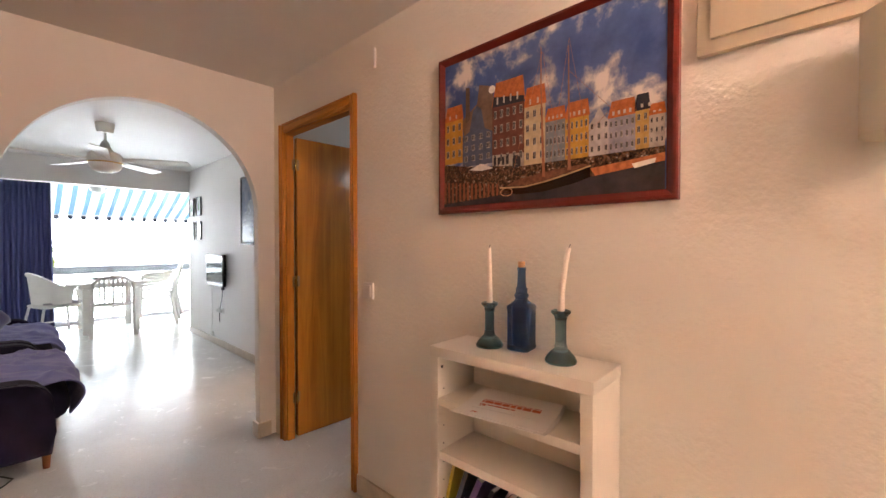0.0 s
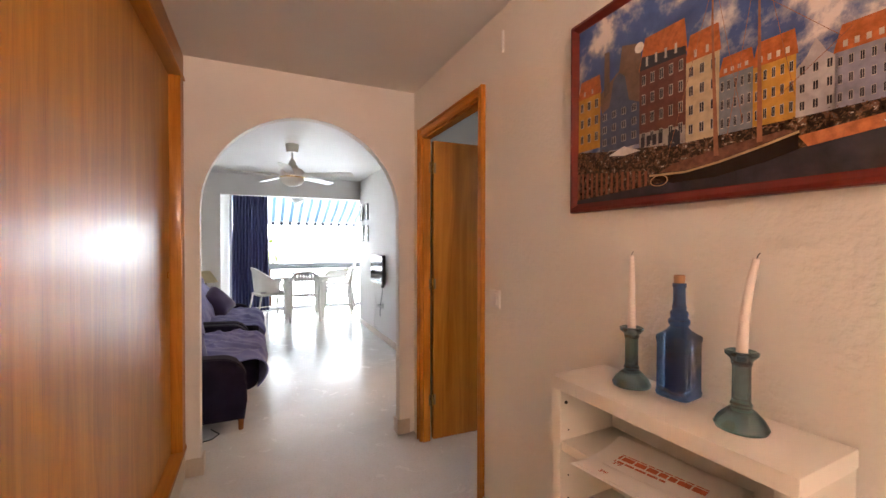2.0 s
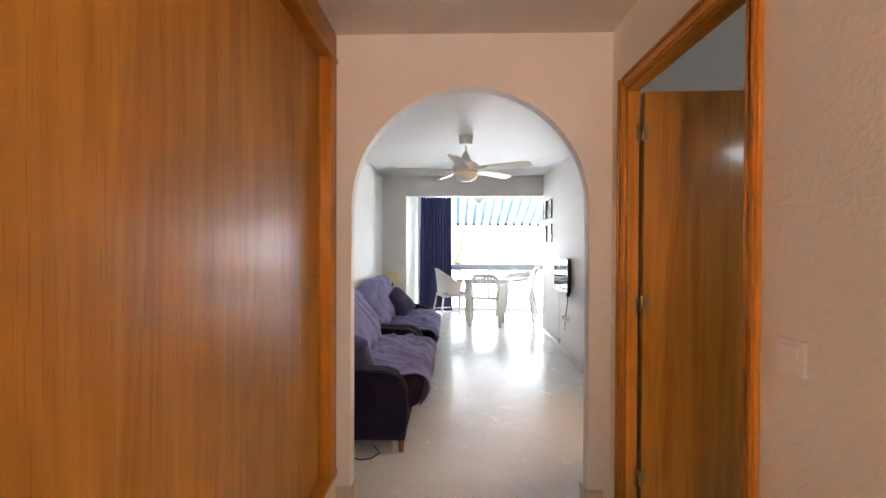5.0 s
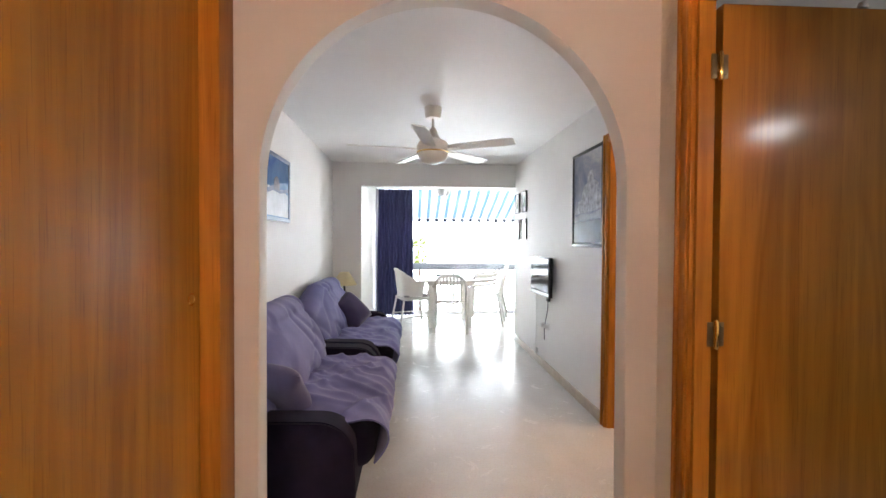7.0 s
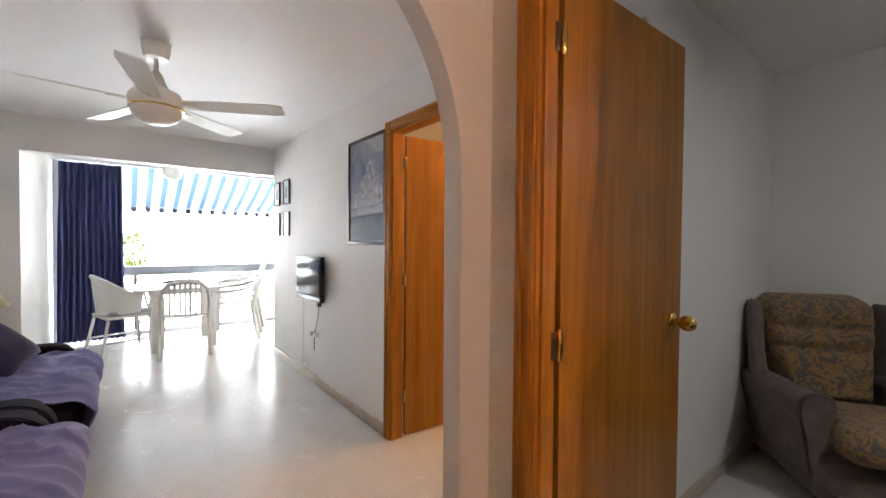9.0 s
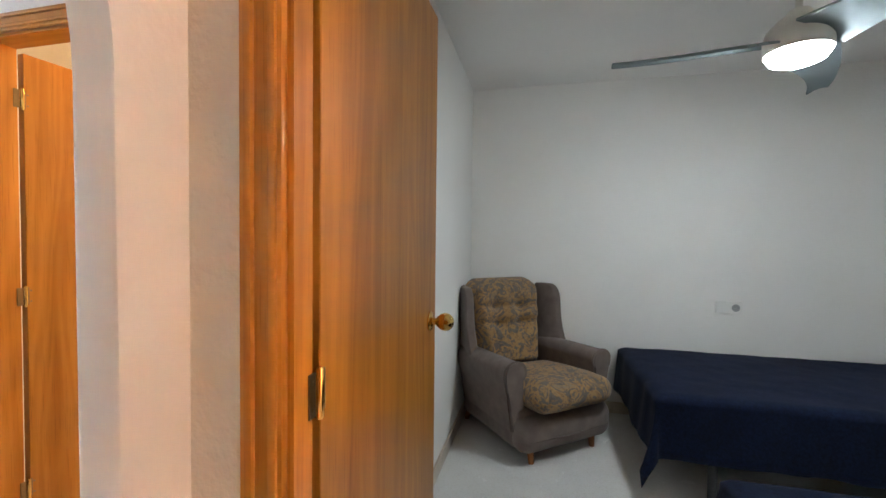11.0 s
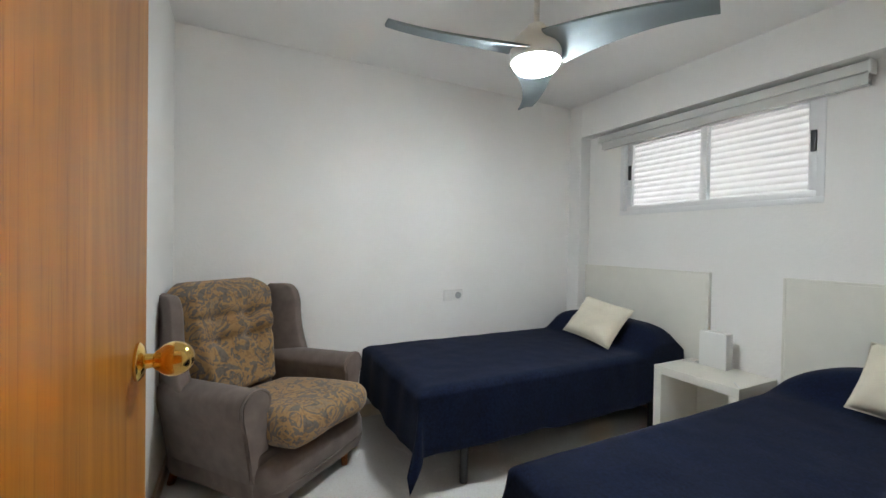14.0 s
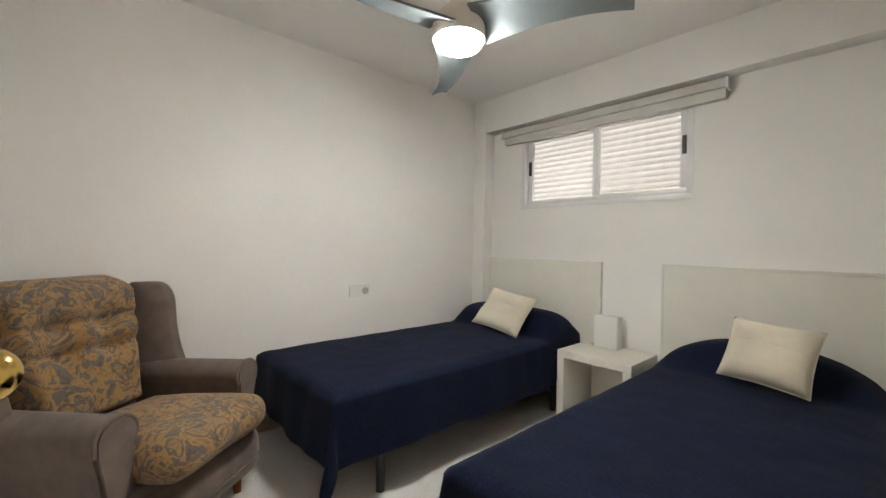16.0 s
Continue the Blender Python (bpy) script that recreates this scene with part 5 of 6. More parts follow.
win = thing("window_1", (1.3, TER_Y1, 0), "wide white-framed terrace window over a low rail", "window", kind="structure")
part("sill_track", box((-0.055, TER_Y1 - 0.05, 0.0), (2.83, TER_Y1 + 0.03, 0.05), 0.003), WHITE_FRAME, win)
part("head_frame", box((-0.055, TER_Y1 - 0.05, 2.32), (2.83, TER_Y1 + 0.03, 2.42), 0.003), WHITE_FRAME, win)
for xx in (-0.055, 2.78):
    part("mullion", box((xx, TER_Y1 - 0.03, 0.05), (xx + 0.05, TER_Y1 + 0.02, 2.32), 0.003), WHITE_FRAME, win)
pn = part("pane", box((-0.02, TER_Y1 - 0.006, 0.05), (2.78, TER_Y1, 2.32)), PANE, win, "clear glass")
pn.visible_shadow = False

rail = thing("balcony_rail", (1.3, 9.32, 0), "pale grey balcony rail with a glass balustrade", "railing")
part("handrail", box((-0.4, 9.28, 0.80), (3.2, 9.36, 0.93), 0.01), plain("pale_grey_rail_paint", (0.25, 0.255, 0.27), 0.5), rail)
for k in range(5):
    part("post", box((-0.2 + 0.8 * k, 9.30, 0.0), (-0.16 + 0.8 * k, 9.34, 0.80), 0.004), WHITE_FRAME, rail)
bp = part("balustrade_pane", box((-0.4, 9.315, 0.06), (3.2, 9.323, 0.78)), PANE, rail)
bp.visible_shadow = False


def awning():
    a = thing("awning", (1.3, 9.3, 2.3), "blue and white striped canvas awning, folded out", "awning")
    blue = thin_cloth("awning_blue_canvas", (0.30, 0.45, 0.56), 0.65)
    white = thin_cloth("awning_white_canvas", (0.85, 0.85, 0.84), 0.7)
    y0, z0, y1, z1 = 9.22, 2.40, 10.5, 1.86
    part("roller", tube([(-0.9, 9.2, 2.44), (3.9, 9.2, 2.44)], 0.035, 14), WHITE_FRAME, a)
    # blue stripes' scallops get a near-black blue, with their shade in the colour
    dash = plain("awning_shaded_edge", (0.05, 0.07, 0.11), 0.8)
    x, k = -0.9, 0
    while x < 3.85:
        m, w = (blue, 0.075) if k % 2 else (white, 0.115)
        s = part("stripe", sheet(lambda u, v, x=x, w=w: Vector((x + w * u, y0 + (y1 - y0) * v, z0 + (z1 - z0) * v - 0.03 * math.sin(math.pi * v))), 2, 8, 0.002), m, a)
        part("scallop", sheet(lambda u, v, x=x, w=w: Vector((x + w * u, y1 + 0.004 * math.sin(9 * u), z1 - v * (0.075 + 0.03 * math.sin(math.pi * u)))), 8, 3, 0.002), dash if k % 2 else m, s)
        x, k = x + w, k + 1
    part("front_bar", box((-0.9, y1 - 0.02, z1 - 0.012), (3.9, y1 + 0.01, z1 + 0.012), 0.003), WHITE_FRAME, a)


awning()


def garden_chair(m, label, group):
    """A moulded white resin armchair that faces its own +y."""
    c = thing("garden_chair", Matrix.Identity(4), label, "chair", group)

    def seat_fn(u, v):
        xx = (u - 0.5) * (0.44 + 0.04 * v)
        return Vector((xx, -0.22 + 0.44 * v, 0.43 - 0.025 * math.sin(math.pi * v) + 0.02 * (2 * u - 1) ** 2 - (0.03 * max(0, v - 0.85) / 0.15)))

    part("seat", sheet(seat_fn, 10, 10, 0.014), RESIN, c, smooth=60)
    for sx in (-1, 1):
        part("leg", tube([(sx * 0.26, 0.24, 0.0), (sx * 0.245, 0.225, 0.40), (sx * 0.25, 0.21, 0.62)], 0.024, 8, taper=0.02), RESIN, c)
        part("leg", tube([(sx * 0.245, -0.31, 0.0), (sx * 0.225, -0.235, 0.42)], 0.024, 8, taper=0.02), RESIN, c)
        part("arm", tube([(sx * 0.25, 0.225, 0.62), (sx * 0.265, 0.12, 0.655), (sx * 0.265, -0.05, 0.66), (sx * 0.25, -0.22, 0.70)], 0.02, 8), RESIN, c)
        part("back_post", tube([(sx * 0.225, -0.235, 0.42), (sx * 0.235, -0.27, 0.6), (sx * 0.215, -0.31, 0.76), (sx * 0.15, -0.325, 0.83)], 0.02, 8), RESIN, c)
    part("top_rail", tube([(-0.15 + 0.30 * t, -0.325 - 0.02 * math.sin(math.pi * t), 0.83 + 0.022 * math.sin(math.pi * t)) for t in [k / 8 for k in range(9)]], 0.022, 8), RESIN, c)
    part("lower_rail", tube([(-0.225, -0.24, 0.47), (0, -0.255, 0.47), (0.225, -0.24, 0.47)], 0.015, 8), RESIN, c)
    for k in range(7):
        xx = -0.15 + 0.05 * k
        bm = box((xx - 0.011, -0.006, 0), (xx + 0.011, 0.006, 0.37))
        bm.transform(Matrix.Translation((0, -0.25, 0.47)) @ Matrix.Rotation(radians(12), 4, "X"))
        part("slat", bm, RESIN, c)
    c.matrix_basis = m
    return c


g1 = garden_chair(pose(1.22, 7.70, 0, 0, 0, -8), "white slatted resin garden chair at the table", "")
g2 = copy_thing(g1, pose(1.80, 8.16, 0, 0, 0, 80))
tagged(g2, "white resin garden chair in a stack", "chair", "stacked garden chairs")
for k in (1, 2):
    tagged(copy_thing(g1, pose(1.80 + 0.03 * k, 8.165, 0.075 * k, 0, 0, 80)), "white resin garden chair in a stack", "chair", "stacked garden chairs")


def rattan_chair(m):
    c = thing("rattan_chair", Matrix.Identity(4), "white painted rattan armchair with a rounded back", "chair")

    def shell(u, v):
        a = radians(-118 + 236 * u)
        h = 0.46 + v * (0.24 + 0.20 * max(0.0, math.cos(a)) ** 1.2)
        r = 0.25 + 0.045 * v
        return Vector((r * math.sin(a), -r * math.cos(a) * 0.95, h))

    part("back_shell", sheet(shell, 40, 10, 0.01), WICKER, c, smooth=60)
    part("rim", tube([shell(k / 40, 1.0) for k in range(41)], 0.018, 8), WICKER, c)
    part("seat", softbox((-0.25, -0.22, 0.40), (0.25, 0.26, 0.45), 0.02, 8), WICKER, c)
    part("seat_cushion", softbox((-0.225, -0.19, 0.451), (0.225, 0.24, 0.49), 0.02, 8, 0.004), fabric("grey_seat_cushion", (0.35, 0.34, 0.36), 0.1), c)
    for sx in (-1, 1):
        part("leg", tube([(sx * 0.27, 0.27, 0.0), (sx * 0.235, 0.235, 0.40)], 0.017, 8), WICKER, c)
        part("leg", tube([(sx * 0.27, -0.27, 0.0), (sx * 0.22, -0.20, 0.40)], 0.017, 8), WICKER, c)
        part("brace", tube([(sx * 0.255, 0.255, 0.18), (sx * 0.16, 0.25, 0.33), (0, 0.25, 0.385)], 0.011, 6), WICKER, c)
        part("stretcher", tube([(sx * 0.257, 0.257, 0.15), (sx * 0.25, -0.25, 0.15)], 0.011, 6), WICKER, c)
        part("arm_post", tube([(sx * 0.235, 0.20, 0.43), (sx * 0.262, 0.13, 0.70)], 0.014, 8), WICKER, c)
    c.matrix_basis = m
    return c


rattan_chair(pose(0.62, 8.22, 0, 0, 0, -72))


def garden_table():
    t = thing("garden_table", (1.22, 8.2, 0), "white resin garden table on square legs", "table")
    out = []
    for cx_, cy_, a0 in ((1.58, 8.48, 0), (0.86, 8.48, 90), (0.86, 7.90, 180), (1.58, 7.90, 270)):
        out += [(cx_ + 0.14 * math.cos(radians(a0 + d)), cy_ + 0.14 * math.sin(radians(a0 + d))) for d in range(0, 91, 15)]
    part("tabletop", prism(out, lambda a, b, d: Vector((a, b, d)), 0.715, 0.74), RESIN, t)
    part("apron", box((0.86, 7.86, 0.66), (1.58, 8.52, 0.7145), 0.01), RESIN, t)
    for x in (0.93, 1.51):
        for y in (7.85, 8.50):
            part("leg", box((x - 0.042, y - 0.042, 0), (x + 0.042, y + 0.042, 0.66), 0.008), RESIN, t)


garden_table()
lf = thing("leaf_dish", (1.22, 8.25, 0.741), "dark green leaf-shaped dish on the table", "dish")
part("dish", sheet(lambda u, v: Vector((1.22 + (u - 0.5) * 0.44, 8.25 + (v - 0.5) * 0.22 * math.sin(math.pi * (0.08 + 0.84 * u)), 0.748 + 0.05 * (2 * v - 1) ** 2 * math.sin(math.pi * (0.08 + 0.84 * u)) + 0.03 * abs(2 * u - 1) ** 3)), 16, 8, 0.006), plain("dark_green_glaze", (0.018, 0.05, 0.03), 0.25), lf, smooth=80)


tl = thing("terrace_lamp", (1.17, 8.72, 2.10), "unlit white glass globe lamp under the terrace ceiling", "ceiling lamp")
part("base", lathe([(0.05, 2.36), (0.06, 2.365), (0.062, 2.419)], (1.17, 8.72, 0), 24), WHITE_PLASTIC, tl)
part("globe", lathe([(0.12 * math.sin(a), 2.245 - 0.12 * math.cos(a)) for a in [radians(v) for v in range(5, 160, 12)]], (1.17, 8.72, 0), 28), plain("opal_lamp_glass", (0.82, 0.82, 0.80), 0.2, var=0.02, bump=0.0), tl, "white glass globe")


# ---- beyond the windows ----
def outside():
    white_sky = glow("bright_hazy_distance", (0.93, 0.97, 1.0), BACKDROP_GLOW)
    solid("backdrop_sea_side", box((-40, 60, -30), (44, 60.2, 45)), white_sky, "bright hazy sky and distance", kind="structure")
    lit = glow("bright_gallery_daylight", (1.0, 0.95, 0.93), SHUTTER_GLOW)
    solid("backdrop_gallery", box((1.2, -1.62, 0.7), (5.8, -1.6, 3.2)), lit, "bright daylight outside the shutter", kind="structure")
    t = thing("tree", (1.0, 22.0, -9.0), "bright green tree top beyond the terrace", "tree")
    part("trunk", tube([(1.0, 22.0, -9.0), (1.05, 22.0, -4.0), (0.98, 22.0, 0.2)], 0.16, 10, taper=0.06), LEG_WOOD, t)
    r = random.Random(3)
    bm = bmesh.new()
    for _ in range(1600):
        a, q, e = r.uniform(0, 6.283), r.random() ** 0.5, r.uniform(-1, 1)
        wide = 0.75 * (1 - 0.45 * abs(e)) * (1 + 0.25 * math.sin(3 * a + 4 * e))
        p = Vector((0.95 + wide * q * math.cos(a), 22.0 + wide * q * math.sin(a), 0.85 + 0.95 * e * (1 - 0.4 * q)))
        s = r.uniform(0.08, 0.17)
        d = Vector((r.uniform(-1, 1), r.uniform(-1, 1), r.uniform(-1, 0.4))).normalized()
        n = d.orthogonal().normalized()
        bm.faces.new([bm.verts.new(p), bm.verts.new(p + d * s * 0.5 + n * s * 0.22), bm.verts.new(p + d * s), bm.verts.new(p + d * s * 0.5 - n * s * 0.22)])
    part("crown", bm, thin_cloth("sunlit_leaves", (0.30, 0.36, 0.07), 0.6), t, kind="stuff")


outside()


# ---- bedroom ----
def bedroom_window():
    w = thing("window_2", (3.05, BED_Y0 - 0.03, WZ0), "white sliding window with closed roller shutter", "window", kind="structure")
    f = 0.035
    y0, y1 = BED_Y0 - 0.07, BED_Y0 + 0.006
    part("window_frame", box((WX0, y0, WZ0), (WX1, y1, WZ0 + f), 0.003), WHITE_FRAME, w)
    part("window_frame", box((WX0, y0, WZ1 - f), (WX1, y1, WZ1), 0.003), WHITE_FRAME, w)
    part("window_frame", box((WX0, y0, WZ0 + f), (WX0 + f, y1 - 0.001, WZ1 - f), 0.003), WHITE_FRAME, w)
    part("window_frame", box((WX1 - f, y0, WZ0 + f), (WX1, y1 - 0.001, WZ1 - f), 0.003), WHITE_FRAME, w)
    for a, b, yy, lock_x in ((WX0 + f, 3.09, BED_Y0 - 0.010, WX0 + f + 0.020), (3.05, WX1 - f, BED_Y0 - 0.040, WX1 - f - 0.026)):
        s = part("sash", box((a, yy - 0.024, WZ0 + f), (b, yy, WZ0 + f + 0.04), 0.002), WHITE_FRAME, w)
        part("sash_rail", box((a, yy - 0.024, WZ1 - f - 0.04), (b, yy, WZ1 - f), 0.002), WHITE_FRAME, s)
        part("sash_stile", box((a, yy - 0.0245, WZ0 + f + 0.04), (a + 0.045, yy - 0.0005, WZ1 - f - 0.04), 0.002), WHITE_FRAME, s)
        part("sash_stile", box((b - 0.045, yy - 0.0245, WZ0 + f + 0.04), (b, yy - 0.0005, WZ1 - f - 0.04), 0.002), WHITE_FRAME, s)
        p = part("pane", box((a + 0.045, yy - 0.014, WZ0 + f + 0.04), (b - 0.045, yy - 0.010, WZ1 - f - 0.04)), PANE, s)
        p.visible_shadow = False
        part("latch", box((lock_x - 0.013, yy, 1.80), (lock_x + 0.013, yy + 0.012, 1.92), 0.004), BLACK, s, "black recessed latch")
    slat_m = thin_cloth("white_shutter_slat", (0.80, 0.785, 0.78), 0.40)
    z = WZ0 + 0.01
    while z < WZ1 + 0.02:
        def fn(u, v, z=z):
            return Vector((WX0 + 0.01 + (WX1 - WX0 - 0.02) * u, BED_Y0 - 0.088 + 0.010 * math.sin(math.pi * min(1.0, v * 1.05)) - 0.006 * v, z + 0.0455 * v))
        bm = sheet(fn, 1, 5, 0.002)
        box((WX0 + 0.012, BED_Y0 - 0.102, z - 0.001), (WX1 - 0.012, BED_Y0 - 0.099, z + 0.011), bm=bm)
        part("shutter_slat", bm, slat_m, w, smooth=60)
        z += 0.0425


bedroom_window()


BLIND_GREY = plain("pale_grey_blind_board", (0.66, 0.65, 0.62), 0.5, var=0.03, bump=0.03)


def roller_blind():
    b = thing("roller_blind", (2.96, BED_Y0 + 0.06, 2.06), "rolled-up white roller blind in its box over the window", "roller blind")
    part("cassette", box((2.225, BED_Y0 + 0.030, 2.142), (3.895, BED_Y0 + 0.085, 2.195), 0.003, 2), BLIND_GREY, b)
    part("lower_panel", box((2.232, BED_Y0 + 0.020, 2.094), (3.885, BED_Y0 + 0.062, 2.1415), 0.003, 2), BLIND_GREY, b)
    part("bottom_bar", box((2.232, BED_Y0 + 0.018, 2.083), (3.885, BED_Y0 + 0.064, 2.0935), 0.002), BLIND_GREY, b)
    part("end_cap", box((2.213, BED_Y0 + 0.020, 2.128), (2.2245, BED_Y0 + 0.095, 2.200), 0.004), WHITE_PLASTIC, b)
    part("end_cap", box((3.8955, BED_Y0 + 0.020, 2.128), (3.907, BED_Y0 + 0.095, 2.200), 0.004), WHITE_PLASTIC, b)


roller_blind()


def bed(x0, x1, y1, label, seed, hang_left=0.30, hang_right=0.30, droop=6.0):
    """A single bed with its head at the window wall; x0 < x1; the spread hangs over the sides and the foot."""
    y0 = BED_Y0 + 0.045
    top = 0.535
    b = thing("bed", ((x0 + x1) / 2, (y0 + y1) / 2, 0), label, "bed", "two single beds")
    part("mattress", softbox((x0 + 0.02, y0, 0.32), (x1 - 0.02, y1 - 0.02, top - 0.012), 0.05, 10), CREAM_CLOTH, b, "pale mattress")
    part("bed_base", box((x0 + 0.03, y0, 0.24), (x1 - 0.03, y1 - 0.03, 0.32), 0.006), BLACK_METAL, b)
    for xx in (x0 + 0.05, x1 - 0.05):
        for yy in (y0 + 0.25, y1 - 0.27):
            part("leg", lathe([(0.022, 0), (0.022, 0.24)], (xx, yy, 0), 16), BLACK_METAL, b, "black tubular leg")
    w, length = x1 - x0, y1 - y0
    foot_hang = 0.30

    def top_z(s, t):
        """s across from -1 to 1, t metres from the head."""
        roll = math.exp(-((t - 0.18) / 0.165) ** 4) * 0.170 * (1 - (0.5 if droop > 4 else 0.85) * abs(s) ** droop)
        return top + roll

    total_w, total_l = hang_left + w + hang_right, length + foot_hang
    nu, nv = 84, 96

    def fn(u, v):
        p, t = u * total_w - hang_left, v * total_l
        cs = min(max(p, 0.0), w)
        ct = min(t, length)
        ds, dt = p - cs, t - ct
        s = 2 * cs / w - 1
        z = top_z(s, ct)
        x, y = x0 + cs, y0 + ct
        if ds == 0 and dt == 0:
            q = Vector((x * 4.0, y * 4.0, seed))
            z += 0.004 * noise.noise(q) + 0.0025 * noise.noise(q * 3.1)
            edge = min(p, w - p, length - t)
            z -= 0.018 * max(0.0, 1 - edge / 0.05) ** 2
            return Vector((x, y, z))
        flat_len = math.hypot(ds, dt)
        dirx, diry = ds / flat_len, dt / flat_len
        near = max(0.0, 1 - math.hypot(min(cs, w - cs) if hang_left + hang_right > 0.4 else 9, length - ct) / 0.42)
        side_free = (hang_left if cs < w / 2 else hang_right) > 0.1
        drop = flat_len * (1 + (0.30 * near * near if side_free else 0))
        z_edge = z - 0.018
        run = (y if abs(ds) > dt else x) * 1.0
        fold = 0.5 + 0.5 * math.sin(run * 9 + seed + 1.8 * noise.noise(Vector((run * 3, seed, 0))))
        out = 0.012 + 0.022 * drop / 0.3 * fold + 0.03 * drop
        corner = min(abs(ds), dt) / 0.3 if dt > 0 else 0
        out += 0.24 * drop * min(1.0, 1.6 * corner + 0.35 * near) if side_free else 0
        wob = 0.012 * noise.noise(Vector((x * 7, y * 7, z * 3 + seed)))
        return Vector((x + dirx * (out + wob), y + diry * (out + wob), z_edge - drop * 0.985 + (0.02 * noise.noise(Vector((run * 5, seed, 3))) if drop > 0.25 else 0)))

    part("bedspread", sheet(fn, nu, nv, 0.006), NAVY, b, "navy blue bedspread hanging to the floor in folds", 80)
    part("bolster", softbox((x0 + 0.22, y0 + 0.06, top - 0.03), (x1 - 0.22, y0 + 0.28, top + 0.07), 0.05, 8), CREAM_CLOTH, b)
    return b


bed(3.15, 4.13, 1.765, "single bed with a navy bedspread on black legs", 2.0, 0.30, 0.03)
bed(1.56, 2.455, 1.745, "single bed with a navy bedspread beside the door", 7.0, 0.02, 0.30, 2.6)
for a, b_ in ((2.985, 4.07), (1.535, 2.572)):
    hb = thing("headboard", ((a + b_) / 2, BED_Y0 + 0.018, 0.25), "plain pale board headboard against the wall", "headboard", "two headboards")
    part("panel", box((a + 0.014, BED_Y0 + 0.002, 0.25), (b_ - 0.014, BED_Y0 + 0.033, 1.071), 0.002), HEADBOARD, hb)
    part("top_edge", box((a + 0.014, BED_Y0 + 0.002, 1.0715), (b_ - 0.014, BED_Y0 + 0.034, 1.085), 0.003), HEADBOARD, hb)
    for e in (a, b_ - 0.0135):
        part("side_edge", box((e, BED_Y0 + 0.002, 0.25), (e + 0.0135, BED_Y0 + 0.034, 1.085), 0.003), HEADBOARD, hb)


def scatter_cushion(at, turn, lean, roll, seed, w=0.40, h=0.40):
    m = Matrix.Translation(at) @ Matrix.Rotation(radians(turn), 4, "Z") @ Matrix.Rotation(radians(-lean), 4, "X") @ Matrix.Rotation(radians(roll), 4, "Z")
    c = thing("cushion", m, "cream cotton cushion with woven bands and fringed edge", "cushion", "cream cushions on the beds")
    part("cover", pillow(w, h, 0.13, m, 18, 0.007, seed), CREAM_CLOTH, c, smooth=80)
    rim = []
    for i in range(4):
        for k in range(12):
            t = 2 * k / 12 - 1
            a, b = ((t, -1), (1, t), (-t, 1), (-1, -t))[i]
            rim.append(m @ Vector((a * w / 2 * (1 - 0.07 * (1 - b * b)), b * h / 2 * (1 - 0.07 * (1 - a * a)), 0)))
    part("piping", tube(rim + rim[:1], 0.003, 6), CREAM_CLOTH, c)
    for yy in (-0.07, 0.05):
        def band(u, v, yy=yy):
            a, b = (2 * u - 1) * 0.9, (yy + 0.035 * v) / (h / 2)
            x = a * w / 2 * (1 - 0.07 * (1 - b * b))
            z = 0.065 * ((1 - a ** 4) * (1 - b ** 4)) ** 0.55 + 0.007 * noise.noise(Vector((x * 9 + seed, b * h / 2 * 9, 2.0))) + 0.002
            return m @ Vector((x, b * h / 2, z))
        part("woven_band", sheet(band, 20, 3, 0.0015), CREAM_CLOTH, c, smooth=80)


scatter_cushion((3.52, 0.185, 0.700), 14, 48, -12, 1.0, 0.40, 0.35)
scatter_cushion((1.940, 0.19, 0.705), -6, 62, -4, 5.0, 0.355, 0.31)


def nightstand():
    n = thing("nightstand", (2.83, -0.08, 0), "white open cube nightstand between the beds", "nightstand")
    x0, x1, y0, y1 = 2.585, 3.085, BED_Y0 + 0.036, 0.145
    part("top", box((x0, y0, 0.44), (x1, y1, 0.49), 0.003), WHITE_LACQUER, n)
    part("side", box((x0, y0, 0), (x0 + 0.05, y1, 0.44), 0.003), WHITE_LACQUER, n)
    part("side", box((x1 - 0.05, y0, 0), (x1, y1, 0.44), 0.003), WHITE_LACQUER, n)
    part("back", box((x0 + 0.05, y0, 0.02), (x1 - 0.05, y0 + 0.015, 0.44)), WHITE_LACQUER, n)


nightstand()
rt = thing("white_box", (2.845, -0.165, 0.491), "upright white plastic router on the nightstand", "router")
part("case", box((2.80, -0.205, 0.491), (2.965, -0.13, 0.715), 0.006), WHITE_PLASTIC, rt)
part("foot", box((2.965, -0.19, 0.491), (3.005, -0.145, 0.498), 0.002), GREY_METAL, rt)
solid("lead", tube([(2.95, -0.16, 0.496), (3.0, -0.14, 0.495), (3.05, -0.10, 0.495), (3.085, -0.12, 0.48), (3.09, -0.14, 0.35)], 0.003, 6), WHITE_PLASTIC, "thin white lead over the nightstand edge", "cable")
solid("lead", tube([(2.66, 0.05, 0.494), (2.63, 0.09, 0.498), (2.60, 0.115, 0.49), (2.595, 0.118, 0.40)], 0.0035, 6), WHITE_PLASTIC, "white lead at the corner of the nightstand", "cable")

so = thing("socket", (BED_X1 - 0.005, 1.04, 0.80), "white double wall socket with switch", "wall socket")
part("plate", box((BED_X1 - 0.016, 0.955, 0.800), (BED_X1, 1.125, 0.885), 0.005), WHITE_PLASTIC, so)
part("rocker", box((BED_X1 - 0.021, 1.05, 0.812), (BED_X1 - 0.015, 1.112, 0.873), 0.002), WHITE_PLASTIC, so)
